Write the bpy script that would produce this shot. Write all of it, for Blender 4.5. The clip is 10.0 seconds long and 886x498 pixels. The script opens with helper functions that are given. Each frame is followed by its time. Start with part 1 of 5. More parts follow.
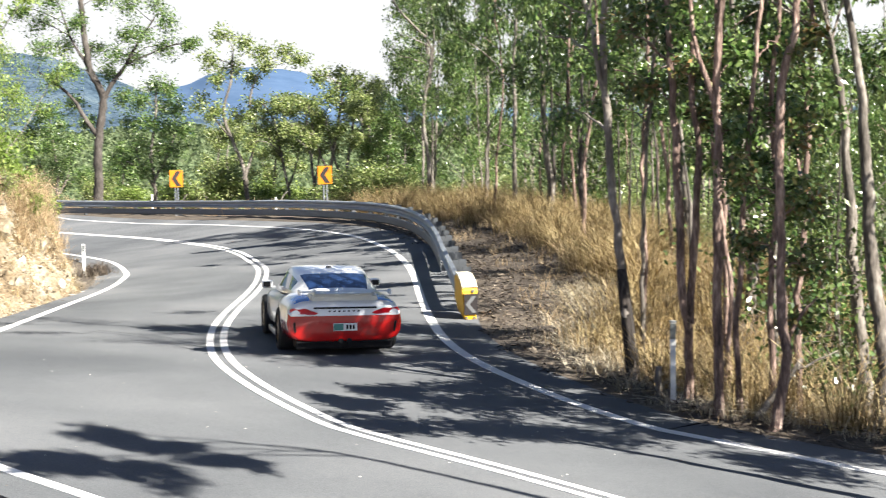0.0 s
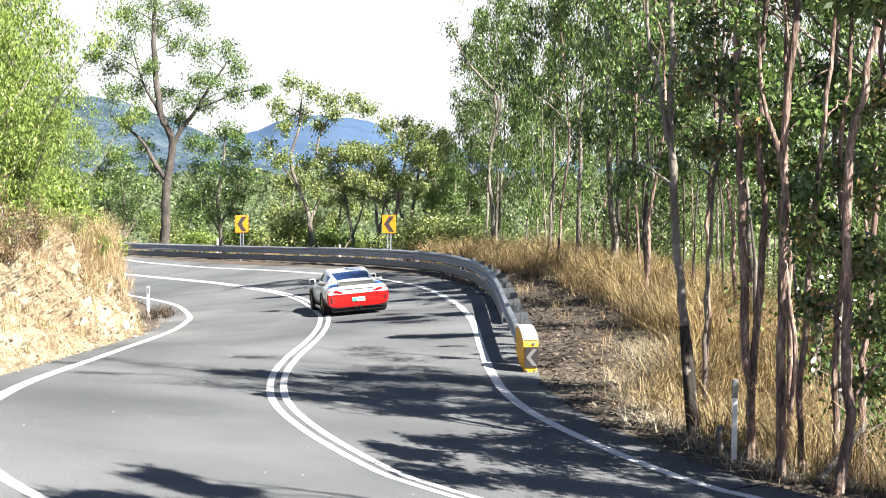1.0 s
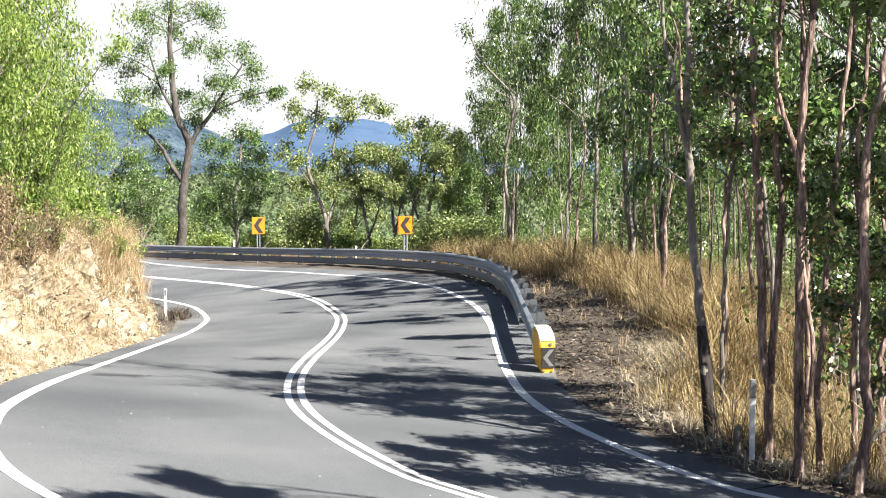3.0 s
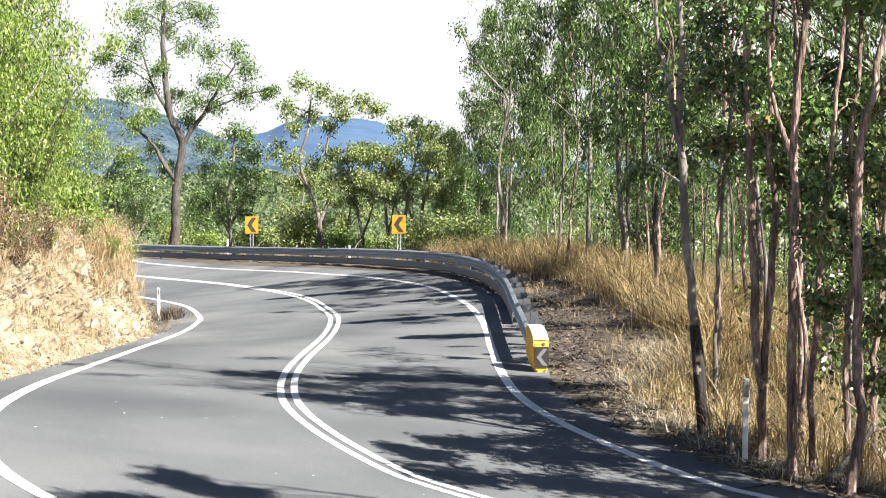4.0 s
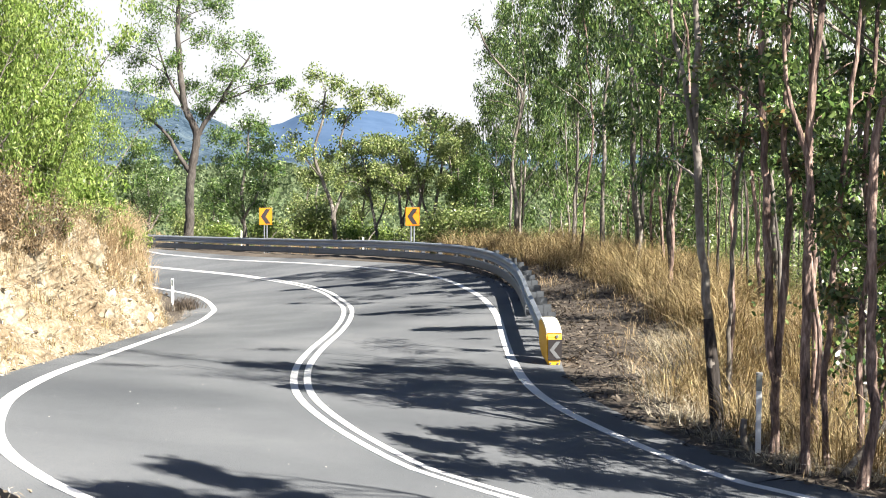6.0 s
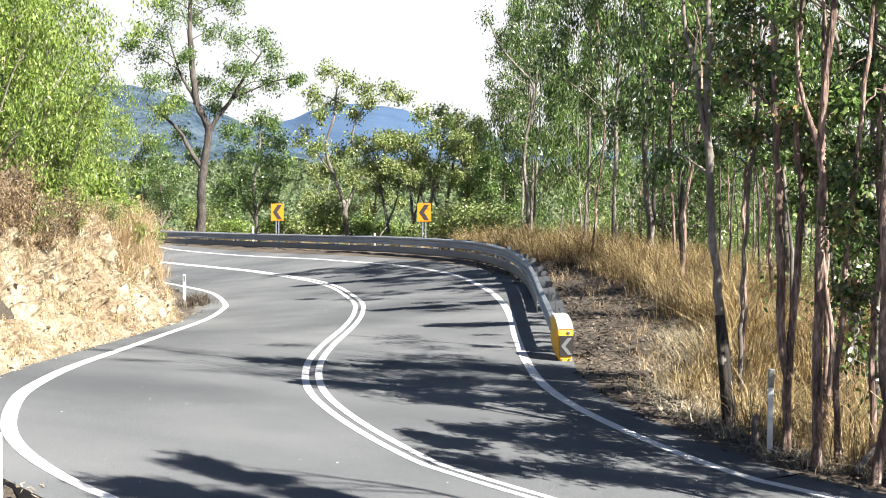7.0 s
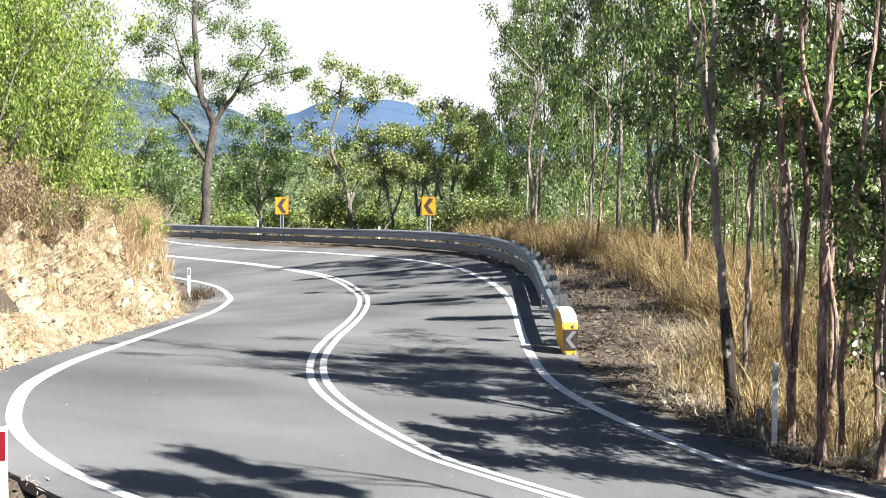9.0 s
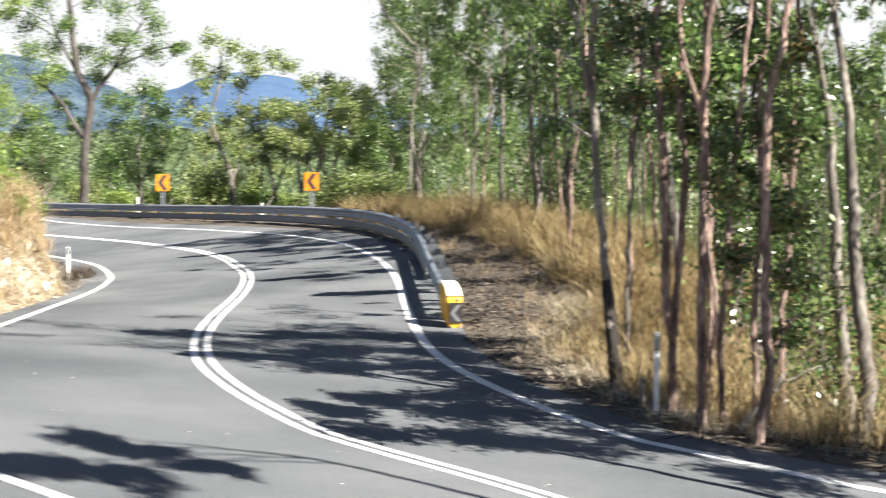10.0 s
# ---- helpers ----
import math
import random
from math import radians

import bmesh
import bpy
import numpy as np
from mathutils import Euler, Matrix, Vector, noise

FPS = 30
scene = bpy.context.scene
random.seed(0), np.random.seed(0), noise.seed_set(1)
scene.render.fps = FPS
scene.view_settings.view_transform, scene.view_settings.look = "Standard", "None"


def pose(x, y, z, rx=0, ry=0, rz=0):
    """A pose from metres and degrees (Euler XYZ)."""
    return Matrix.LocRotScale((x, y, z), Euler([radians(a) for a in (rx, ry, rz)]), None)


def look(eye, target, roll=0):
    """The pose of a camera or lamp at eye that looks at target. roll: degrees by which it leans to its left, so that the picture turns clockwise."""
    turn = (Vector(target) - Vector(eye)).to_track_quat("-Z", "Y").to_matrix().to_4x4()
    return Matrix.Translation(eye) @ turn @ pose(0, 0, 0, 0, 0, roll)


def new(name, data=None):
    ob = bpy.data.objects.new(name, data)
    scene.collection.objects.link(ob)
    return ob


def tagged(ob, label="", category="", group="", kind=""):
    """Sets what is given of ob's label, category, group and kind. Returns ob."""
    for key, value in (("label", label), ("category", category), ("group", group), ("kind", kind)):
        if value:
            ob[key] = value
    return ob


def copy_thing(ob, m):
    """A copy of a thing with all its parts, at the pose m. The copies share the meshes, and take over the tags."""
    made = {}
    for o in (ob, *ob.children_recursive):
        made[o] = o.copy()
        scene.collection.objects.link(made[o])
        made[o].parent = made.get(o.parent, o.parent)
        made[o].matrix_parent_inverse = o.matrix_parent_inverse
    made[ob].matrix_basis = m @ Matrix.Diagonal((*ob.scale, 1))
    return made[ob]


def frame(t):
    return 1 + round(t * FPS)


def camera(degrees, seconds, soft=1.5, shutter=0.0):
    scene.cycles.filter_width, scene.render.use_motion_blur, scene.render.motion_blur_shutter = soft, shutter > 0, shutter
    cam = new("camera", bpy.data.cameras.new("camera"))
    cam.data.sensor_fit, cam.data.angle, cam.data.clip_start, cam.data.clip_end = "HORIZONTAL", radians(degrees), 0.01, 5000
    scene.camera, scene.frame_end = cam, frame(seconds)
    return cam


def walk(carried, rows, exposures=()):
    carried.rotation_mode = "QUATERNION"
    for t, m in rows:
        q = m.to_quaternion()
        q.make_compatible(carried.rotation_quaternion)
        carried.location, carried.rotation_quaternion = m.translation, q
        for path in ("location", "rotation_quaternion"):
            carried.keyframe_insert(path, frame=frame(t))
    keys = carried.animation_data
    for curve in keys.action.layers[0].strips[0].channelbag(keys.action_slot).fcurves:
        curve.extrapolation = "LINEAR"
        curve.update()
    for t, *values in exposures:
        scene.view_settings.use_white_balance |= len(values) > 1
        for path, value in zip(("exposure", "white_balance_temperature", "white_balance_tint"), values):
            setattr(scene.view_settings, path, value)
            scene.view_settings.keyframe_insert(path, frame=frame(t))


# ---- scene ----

# ------------------------------------------------------------------ camera
EYE = (0.0, 0.0, 4.0)
cam = camera(32.97, 10.0, soft=1.0, shutter=0.2)
TURNS = [
    (0.0, 84.725, 1.073, -3.203), (0.1, 84.942, 0.993, -2.238), (0.2, 85.344, 0.807, -1.804),
    (0.3, 85.453, 0.736, -1.438), (0.4, 85.572, 0.532, -1.245), (0.5, 85.760, 0.169, -1.347),
    (0.6, 86.032, 0.076, -1.184), (0.7, 86.204, -0.101, -1.124), (0.8, 86.358, -0.049, -1.019),
    (0.9, 86.584, -0.120, -0.849), (1.0, 86.698, -0.278, -0.700), (1.5, 86.611, -0.126, -0.641),
    (2.0, 86.606, -0.047, -0.468), (2.5, 86.739, 0.000, 0.000), (4.0, 86.707, -0.009, -0.340),
    (4.5, 86.858, -0.122, -0.143), (5.0, 86.760, -0.092, 0.273), (5.5, 86.574, -0.208, 0.074),
    (7.0, 86.252, -0.291, 0.641), (7.5, 86.317, -0.139, 0.638), (8.0, 86.222, -0.280, 0.573),
    (8.5, 86.338, -0.320, 0.772), (9.0, 86.004, -0.280, 0.811), (9.5, 85.640, -0.237, 0.445),
    (9.6, 85.579, -0.148, 0.348), (9.7, 85.452, -0.141, 0.161), (9.8, 85.265, -0.049, -0.567),
    (9.9, 85.006, 0.158, -1.704), (10.0, 85.042, 0.113, -3.669),
]
walk(cam, [(t, pose(*EYE, rx, ry, rz)) for t, rx, ry, rz in TURNS], exposures=[(0.0, 1.9), (0.5, 1.98), (1.1, 2.0), (1.4, 1.85), (10.0, 1.85)])

# ------------------------------------------------------------------ light
SUN_TRAVEL = Vector((-0.80, 0.72, -1.0)).normalized()
sun_data = bpy.data.lights.new("sun", "SUN")
sun_data.energy, sun_data.angle, sun_data.color = 5.0, radians(0.45), (1.0, 0.95, 0.86)
sun = new("sun", sun_data)
sun.matrix_world = look(-SUN_TRAVEL * 60, (0, 0, 0))
world = bpy.data.worlds.new("world")
scene.world = world
world.use_nodes = True
wn, wl = world.node_tree.nodes, world.node_tree.links
sky = wn.new("ShaderNodeTexSky")
sky.sky_type, sky.sun_disc = "NISHITA", False
sky.sun_elevation = math.asin(-SUN_TRAVEL.z)
sky.sun_rotation = math.atan2(-SUN_TRAVEL.x, -SUN_TRAVEL.y)
sky.air_density, sky.dust_density, sky.ozone_density = 0.5, 0.4, 1.0
wn["Background"].inputs["Strength"].default_value = 0.05
wl.new(sky.outputs[0], wn["Background"].inputs["Color"])


# ------------------------------------------------------------------ materials
def material(name, colors, scale=4.0, rough=0.8, metal=0.0, bump=0.0, bump_scale=None, fine=None, island=False,
             translucent=0.0, spec=0.5, stretch=(1, 1, 1), coat=0.0, mid=0.5, spread=0.35):
    """A two-scale noise material; colors is a list of rgb from dark to light."""
    m = bpy.data.materials.new(name)
    m.use_nodes = True
    nd, ln = m.node_tree.nodes, m.node_tree.links
    bsdf = nd["Principled BSDF"]
    bsdf.inputs["Roughness"].default_value = rough
    bsdf.inputs["Metallic"].default_value = metal
    bsdf.inputs["Specular IOR Level"].default_value = spec
    bsdf.inputs["Coat Weight"].default_value = coat
    ramp = nd.new("ShaderNodeValToRGB")
    n = len(colors)
    ramp.color_ramp.elements[0].color = (*colors[0], 1)
    ramp.color_ramp.elements[1].color = (*colors[-1], 1)
    ramp.color_ramp.elements[0].position = max(0.0, mid - spread)
    ramp.color_ramp.elements[1].position = min(1.0, mid + spread)
    for i in range(1, n - 1):
        e = ramp.color_ramp.elements.new(mid - spread + 2 * spread * i / (n - 1))
        e.color = (*colors[i], 1)
    if island:
        geo = nd.new("ShaderNodeNewGeometry")
        ln.new(geo.outputs["Random Per Island"], ramp.inputs["Fac"])
    else:
        tc = nd.new("ShaderNodeTexCoord")
        mp = nd.new("ShaderNodeMapping")
        mp.inputs["Scale"].default_value = stretch
        ln.new(tc.outputs["Object"], mp.inputs["Vector"])
        a = nd.new("ShaderNodeTexNoise")
        a.inputs["Scale"].default_value, a.inputs["Detail"].default_value = scale, 6
        ln.new(mp.outputs["Vector"], a.inputs["Vector"])
        b = nd.new("ShaderNodeTexNoise")
        b.inputs["Scale"].default_value, b.inputs["Detail"].default_value = fine or scale * 9, 4
        ln.new(mp.outputs["Vector"], b.inputs["Vector"])
        mix = nd.new("ShaderNodeMix")
        mix.inputs[0].default_value = 0.45
        ln.new(a.outputs["Fac"], mix.inputs[2])
        ln.new(b.outputs["Fac"], mix.inputs[3])
        ln.new(mix.outputs[0], ramp.inputs["Fac"])
        if bump:
            bp = nd.new("ShaderNodeBump")
            bp.inputs["Strength"].default_value, bp.inputs["Distance"].default_value = 1.0, bump
            c = nd.new("ShaderNodeTexNoise")
            c.inputs["Scale"].default_value, c.inputs["Detail"].default_value = bump_scale or scale * 6, 5
            ln.new(mp.outputs["Vector"], c.inputs["Vector"])
            ln.new(c.outputs["Fac"], bp.inputs["Height"])
            ln.new(bp.outputs["Normal"], bsdf.inputs["Normal"])
    ln.new(ramp.outputs["Color"], bsdf.inputs["Base Color"])
    if translucent:
        tr = nd.new("ShaderNodeBsdfTranslucent")
        ln.new(ramp.outputs["Color"], tr.inputs["Color"])
        ms = nd.new("ShaderNodeMixShader")
        ms.inputs[0].default_value = translucent
        ln.new(bsdf.outputs[0], ms.inputs[1])
        ln.new(tr.outputs[0], ms.inputs[2])
        ln.new(ms.outputs[0], nd["Material Output"].inputs["Surface"])
    return m


ASPHALT = material("asphalt", [(0.078, 0.083, 0.09), (0.118, 0.124, 0.131), (0.165, 0.17, 0.176)], 0.22, 0.92, bump=0.012, bump_scale=70, fine=80, spread=0.11, spec=0.12)
PAINT = material("road_paint", [(0.34, 0.335, 0.33), (0.56, 0.555, 0.54), (0.68, 0.67, 0.655)], 2.5, 0.7, fine=40, mid=0.4, spread=0.16, bump=0.003, bump_scale=80, spec=0.2)
EARTH = material("earth", [(0.035, 0.027, 0.021), (0.075, 0.06, 0.046), (0.15, 0.122, 0.09)], 0.8, 0.95, bump=0.06, bump_scale=14, fine=22, spread=0.22)
ROCK = material("rock", [(0.045, 0.032, 0.02), (0.15, 0.108, 0.062), (0.215, 0.174, 0.116), (0.29, 0.248, 0.178), (0.385, 0.352, 0.29)], 1.1, 0.92, bump=0.07, bump_scale=9, fine=15, spread=0.17, stretch=(1, 1.1, 0.4))
PALE_ROCK = material("pale_rock", [(0.45, 0.42, 0.36), (0.66, 0.64, 0.6)], 3, 0.85, bump=0.02)
STONE = material("stone", [(0.09, 0.07, 0.05), (0.22, 0.18, 0.13), (0.38, 0.345, 0.29)], 1, 0.9, island=True, mid=0.5, spread=0.5)
GALV = material("galvanised_steel", [(0.15, 0.167, 0.19), (0.255, 0.278, 0.305), (0.345, 0.368, 0.39)], 1.2, 0.5, 0.35, fine=24, bump=0.001)
GALV_DULL = material("dull_steel", [(0.1, 0.11, 0.125), (0.18, 0.195, 0.21)], 4, 0.55, 0.3)
YELLOW = material("yellow_plastic", [(0.62, 0.32, 0.012), (0.76, 0.43, 0.03)], 5, 0.6, spec=0.3)
SUNLIT_TOP = material("sunlit_cream_plastic", [(0.7, 0.6, 0.3), (0.78, 0.73, 0.55), (0.82, 0.8, 0.7)], 4, 0.4, fine=22)
SIGN_YELLOW = material("sign_yellow", [(0.56, 0.17, 0.003), (0.64, 0.2, 0.004)], 3, 0.45)
BLACK = material("black_paint", [(0.015, 0.012, 0.012), (0.03, 0.025, 0.025)], 6, 0.5)
WHITE = material("white_plastic", [(0.72, 0.72, 0.7), (0.84, 0.84, 0.82)], 8, 0.45)
GREY_REFLECT = material("grey_reflector", [(0.16, 0.17, 0.175), (0.3, 0.31, 0.315)], 12, 0.35)
POST_STEEL = material("dark_post_steel", [(0.055, 0.06, 0.068), (0.12, 0.13, 0.14)], 4, 0.55, 0.3)
ARROW_GREY = material("arrow_grey", [(0.09, 0.093, 0.096), (0.18, 0.184, 0.188)], 9, 0.6, spec=0.3)
DARK_CAP = material("dark_band", [(0.07, 0.08, 0.08), (0.14, 0.15, 0.15)], 12, 0.5)
RED_REFLECT = material("red_reflector", [(0.11, 0.003, 0.01), (0.18, 0.005, 0.016)], 12, 0.3)
BARK_RED = material("reddish_bark", [(0.028, 0.019, 0.016), (0.18, 0.12, 0.098), (0.5, 0.37, 0.31)], 6, 0.95, bump=0.06, bump_scale=20, fine=34, stretch=(1, 1, 0.22), spread=0.16)
BARK_GREY = material("grey_bark", [(0.035, 0.03, 0.025), (0.15, 0.13, 0.11), (0.36, 0.33, 0.29)], 3.5, 0.92, bump=0.03, bump_scale=16, fine=24, stretch=(1, 1, 0.3), spread=0.18)
BARK_DARK = material("dark_bark", [(0.02, 0.017, 0.015), (0.065, 0.055, 0.048), (0.15, 0.135, 0.12)], 2.0, 0.92, bump=0.04, bump_scale=9, fine=14, stretch=(1, 1, 0.3), spread=0.2)
HAZE = bpy.data.materials.new("bright_haze")
HAZE.use_nodes = True
HAZE.node_tree.nodes.remove(HAZE.node_tree.nodes["Principled BSDF"])
glow = HAZE.node_tree.nodes.new("ShaderNodeEmission")
glow.inputs["Color"].default_value, glow.inputs["Strength"].default_value = (0.97, 0.985, 1.0, 1), 0.29
HAZE.node_tree.links.new(glow.outputs[0], HAZE.node_tree.nodes["Material Output"].inputs["Surface"])
BARK_PALE = material("pale_bark", [(0.05, 0.04, 0.034), (0.19, 0.165, 0.142), (0.42, 0.385, 0.345)], 2.2, 0.85, bump=0.015, fine=16, stretch=(1, 1, 0.4), spread=0.2)
FOOT_BARK = material("dark_foot_bark", [(0.01, 0.008, 0.007), (0.035, 0.028, 0.024), (0.12, 0.098, 0.084)], 5, 0.95, bump=0.03, bump_scale=18, fine=24, stretch=(1, 1, 0.3), spread=0.2)
LEAF_GUM = material("gum_leaf", [(0.025, 0.062, 0.013), (0.09, 0.16, 0.036), (0.23, 0.3, 0.105)], rough=0.3, island=True, translucent=0.24, mid=0.5, spread=0.5)
LEAF_DARK = material("dark_leaf", [(0.018, 0.042, 0.01), (0.065, 0.115, 0.028), (0.19, 0.245, 0.085)], rough=0.28, island=True, translucent=0.24, mid=0.5, spread=0.5)
LEAF_RUSTY = material("rusty_leaf", [(0.018, 0.04, 0.01), (0.06, 0.1, 0.026), (0.14, 0.19, 0.06), (0.24, 0.14, 0.06)], rough=0.28, island=True, translucent=0.22, mid=0.5, spread=0.5)
LEAF_BRIGHT = material("bright_leaf", [(0.06, 0.11, 0.015), (0.185, 0.275, 0.05), (0.36, 0.43, 0.13)], rough=0.45, island=True, translucent=0.36, mid=0.5, spread=0.5)
LEAF_OLIVE = material("olive_leaf", [(0.065, 0.105, 0.022), (0.18, 0.24, 0.065), (0.4, 0.43, 0.19)], rough=0.35, island=True, translucent=0.34, mid=0.5, spread=0.5)
LEAF_BROWN = material("withered_leaf", [(0.06, 0.036, 0.018), (0.17, 0.115, 0.06), (0.33, 0.25, 0.15)], rough=0.7, island=True, translucent=0.2, mid=0.5, spread=0.5)
GRASS_PALE = material("bleached_grass", [(0.2, 0.165, 0.105), (0.44, 0.38, 0.27), (0.66, 0.6, 0.47)], rough=0.7, island=True, translucent=0.2, mid=0.5, spread=0.5)
GRASS_DRY = material("dry_grass", [(0.075, 0.045, 0.015), (0.24, 0.165, 0.065), (0.58, 0.47, 0.25)], rough=0.65, island=True, translucent=0.25, mid=0.5, spread=0.5)
GRASS_PINK = material("dry_seed_grass", [(0.2, 0.135, 0.07), (0.43, 0.315, 0.18), (0.64, 0.51, 0.33)], rough=0.7, island=True, translucent=0.3, mid=0.5, spread=0.5)
LITTER = material("leaf_litter", [(0.018, 0.013, 0.01), (0.06, 0.044, 0.032), (0.19, 0.155, 0.115)], rough=0.8, island=True, mid=0.5, spread=0.5)
# green lightened to carry the haze that lies over the valley
FAR_HAZE_GREEN = material("far_woods", [(0.1, 0.14, 0.07), (0.155, 0.205, 0.1), (0.23, 0.275, 0.145)], rough=0.8, island=True, translucent=0.48, mid=0.5, spread=0.5)
VALLEY = material("valley_floor", [(0.05, 0.08, 0.03), (0.1, 0.14, 0.055), (0.16, 0.19, 0.08)], 0.02, 1.0, fine=0.2, spec=0.1)
# the hillside's haze is part of its blue-grey base colour
HILL_NEAR_HAZED = material("haze_tinted_hill", [(0.026, 0.042, 0.06), (0.052, 0.078, 0.108), (0.088, 0.118, 0.14)], 0.02, 1.0, bump=5, bump_scale=0.12, fine=0.16, spec=0.0, spread=0.13)
# air haze over the far mountain is mixed into this blue
HILL_FAR_HAZED = material("haze_blue_mountain", [(0.05, 0.085, 0.15), (0.064, 0.104, 0.178), (0.08, 0.12, 0.192)], 0.004, 1.0, bump=6, bump_scale=0.006, fine=0.03, spec=0.0, spread=0.25)


# ------------------------------------------------------------------ mesh helpers
def mesh_of(name, verts, faces, mat, smooth=True):
    me = bpy.data.meshes.new(name)
    me.from_pydata([tuple(v) for v in verts], [], [tuple(f) for f in faces])
    me.update()
    me.materials.append(mat)
    if smooth:
        me.shade_smooth()
    return me


def quads_of(name, verts, mat, smooth=False):
    """A mesh of separate quads; verts is (n, 4, 3)."""
    n = len(verts)
    me = bpy.data.meshes.new(name)
    me.vertices.add(n * 4)
    me.vertices.foreach_set("co", np.asarray(verts, np.float32).ravel())
    me.loops.add(n * 4)
    me.loops.foreach_set("vertex_index", np.arange(n * 4, dtype=np.int32))
    me.polygons.add(n)
    me.polygons.foreach_set("loop_start", np.arange(0, n * 4, 4, dtype=np.int32))
    me.update(calc_edges=True)
    me.materials.append(mat)
    if smooth:
        me.shade_smooth()
    return me


def part(name, data, mat, parent, label=""):
    """Links a bmesh or a mesh as one mesh object under parent."""
    if isinstance(data, bmesh.types.BMesh):
        me = bpy.data.meshes.new(name)
        data.to_mesh(me)
        data.free()
        me.materials.append(mat)
        data = me
    ob = new(name, data)
    ob.parent = parent
    return tagged(ob, label)


def box(sx, sy, sz, at=(0, 0, 0), bevel=0.0, bm=None, turn=None):
    bm = bm or bmesh.new()
    geo = bmesh.ops.create_cube(bm, size=1.0)
    vs = geo["verts"]
    m = Matrix.Translation(at) @ (turn or Matrix()) @ Matrix.Diagonal((sx, sy, sz, 1))
    bmesh.ops.transform(bm, matrix=m, verts=vs)
    if bevel:
        es = list({e for v in vs for e in v.link_edges})
        bmesh.ops.bevel(bm, geom=es, offset=bevel, segments=2, affect="EDGES", profile=0.6)
    return bm


def rod(r, length, at=(0, 0, 0), turn=None, seg=14, r2=None, bm=None):
    bm = bm or bmesh.new()
    geo = bmesh.ops.create_cone(bm, cap_ends=True, segments=seg, radius1=r, radius2=r if r2 is None else r2, depth=length)
    bmesh.ops.transform(bm, matrix=Matrix.Translation(at) @ (turn or Matrix()), verts=geo["verts"])
    return bm


def prism(outline, y0, y1, bm=None):
    """A flat outline of (x, z) pushed from y0 to y1."""
    bm = bm or bmesh.new()
    a = [bm.verts.new((x, y0, z)) for x, z in outline]
    b = [bm.verts.new((x, y1, z)) for x, z in outline]
    bm.faces.new(a)
    bm.faces.new(b[::-1])
    n = len(a)
    for i in range(n):
        bm.faces.new((a[i], b[i], b[(i + 1) % n], a[(i + 1) % n]))
    bmesh.ops.recalc_face_normals(bm, faces=bm.faces)
    return bm


def spline(points, step=0.4):
    """A Catmull-Rom curve through points, resampled at even steps."""
    p = np.array(points, float)
    p = np.vstack([2 * p[0] - p[1], p, 2 * p[-1] - p[-2]])
    out = []
    for i in range(1, len(p) - 2):
        n = max(4, int(np.linalg.norm(p[i + 1] - p[i]) / 0.15))
        t = np.linspace(0, 1, n, endpoint=False)[:, None]
        a, b, c, d = p[i - 1], p[i], p[i + 1], p[i + 2]
        out.append(0.5 * (2 * b + (c - a) * t + (2 * a - 5 * b + 4 * c - d) * t ** 2 + (3 * b - a - 3 * c + d) * t ** 3))
    q = np.vstack(out + [p[-2:-1]])
    s = np.r_[0, np.cumsum(np.linalg.norm(np.diff(q, axis=0), axis=1))]
    k = np.arange(0, s[-1], step)
    return np.stack([np.interp(k, s, q[:, j]) for j in range(q.shape[1])], 1)


def tangents(q):
    t = np.gradient(q[:, :2], axis=0)
    return t / np.linalg.norm(t, axis=1)[:, None]


# ------------------------------------------------------------------ lie of the land
LEFT_EDGE = spline([(19.4, -10.6), (11.4, -2.6), (6.4, 2.6), (2.6, 6.6), (-0.2, 9.2), (-2.0, 10.9), (-3.22, 12.15), (-4.22, 14.0), (-5.0, 16.6), (-5.52, 19.2), (-6.0, 23.3),
                    (-6.3, 28.6), (-6.45, 33.0), (-6.5, 38.4), (-6.7, 41.9), (-7.1, 45.2), (-8.6, 51.7), (-10.7, 57.4), (-13.4, 63.2), (-16.5, 68.5), (-20.9, 74.3),
                    (-26.3, 79.8), (-34.3, 84.6), (-46.3, 87.4), (-64.6, 86.4), (-99, 78.5), (-149, 66.5)])
CENTRE = spline([(22, -8), (14, 0), (9, 5.2), (5.2, 9.3), (2.5, 12.15), (1.15, 13.7), (0.0, 15.0), (-0.6, 16.0), (-1.5, 18.6), (-2.2, 21.7), (-2.6, 25.6), (-2.7, 29.5), (-2.63, 34.0),
                 (-2.66, 37.5), (-2.86, 41.0), (-3.3, 44.1), (-4.3, 49.5), (-6.0, 55.3), (-9.2, 63.3), (-13.4, 70.6), (-18, 76.5), (-24, 82.5), (-33, 88), (-46, 91), (-65, 90), (-100, 82), (-150, 70)])
RIGHT_EDGE = spline([(24.6, -5.4), (16.6, 2.6), (11.6, 7.8), (7.8, 11.8), (5.1, 14.5), (3.6, 16.0), (3.1, 16.6), (2.4, 18.3), (1.7, 20.9), (1.33, 23.5), (1.2, 26.7), (1.18, 30.5), (1.2, 35.2),
                     (1.08, 38.9), (0.78, 42.6), (0.0, 48.0), (-1.0, 52.1), (-2.6, 57.0), (-4.3, 61.1), (-6.7, 66.2), (-10.0, 71.5), (-15.0, 78.4), (-21.5, 85.2),
                     (-31.6, 91.5), (-45.7, 94.7), (-65.4, 93.7), (-101, 85.6), (-151, 73.6)])


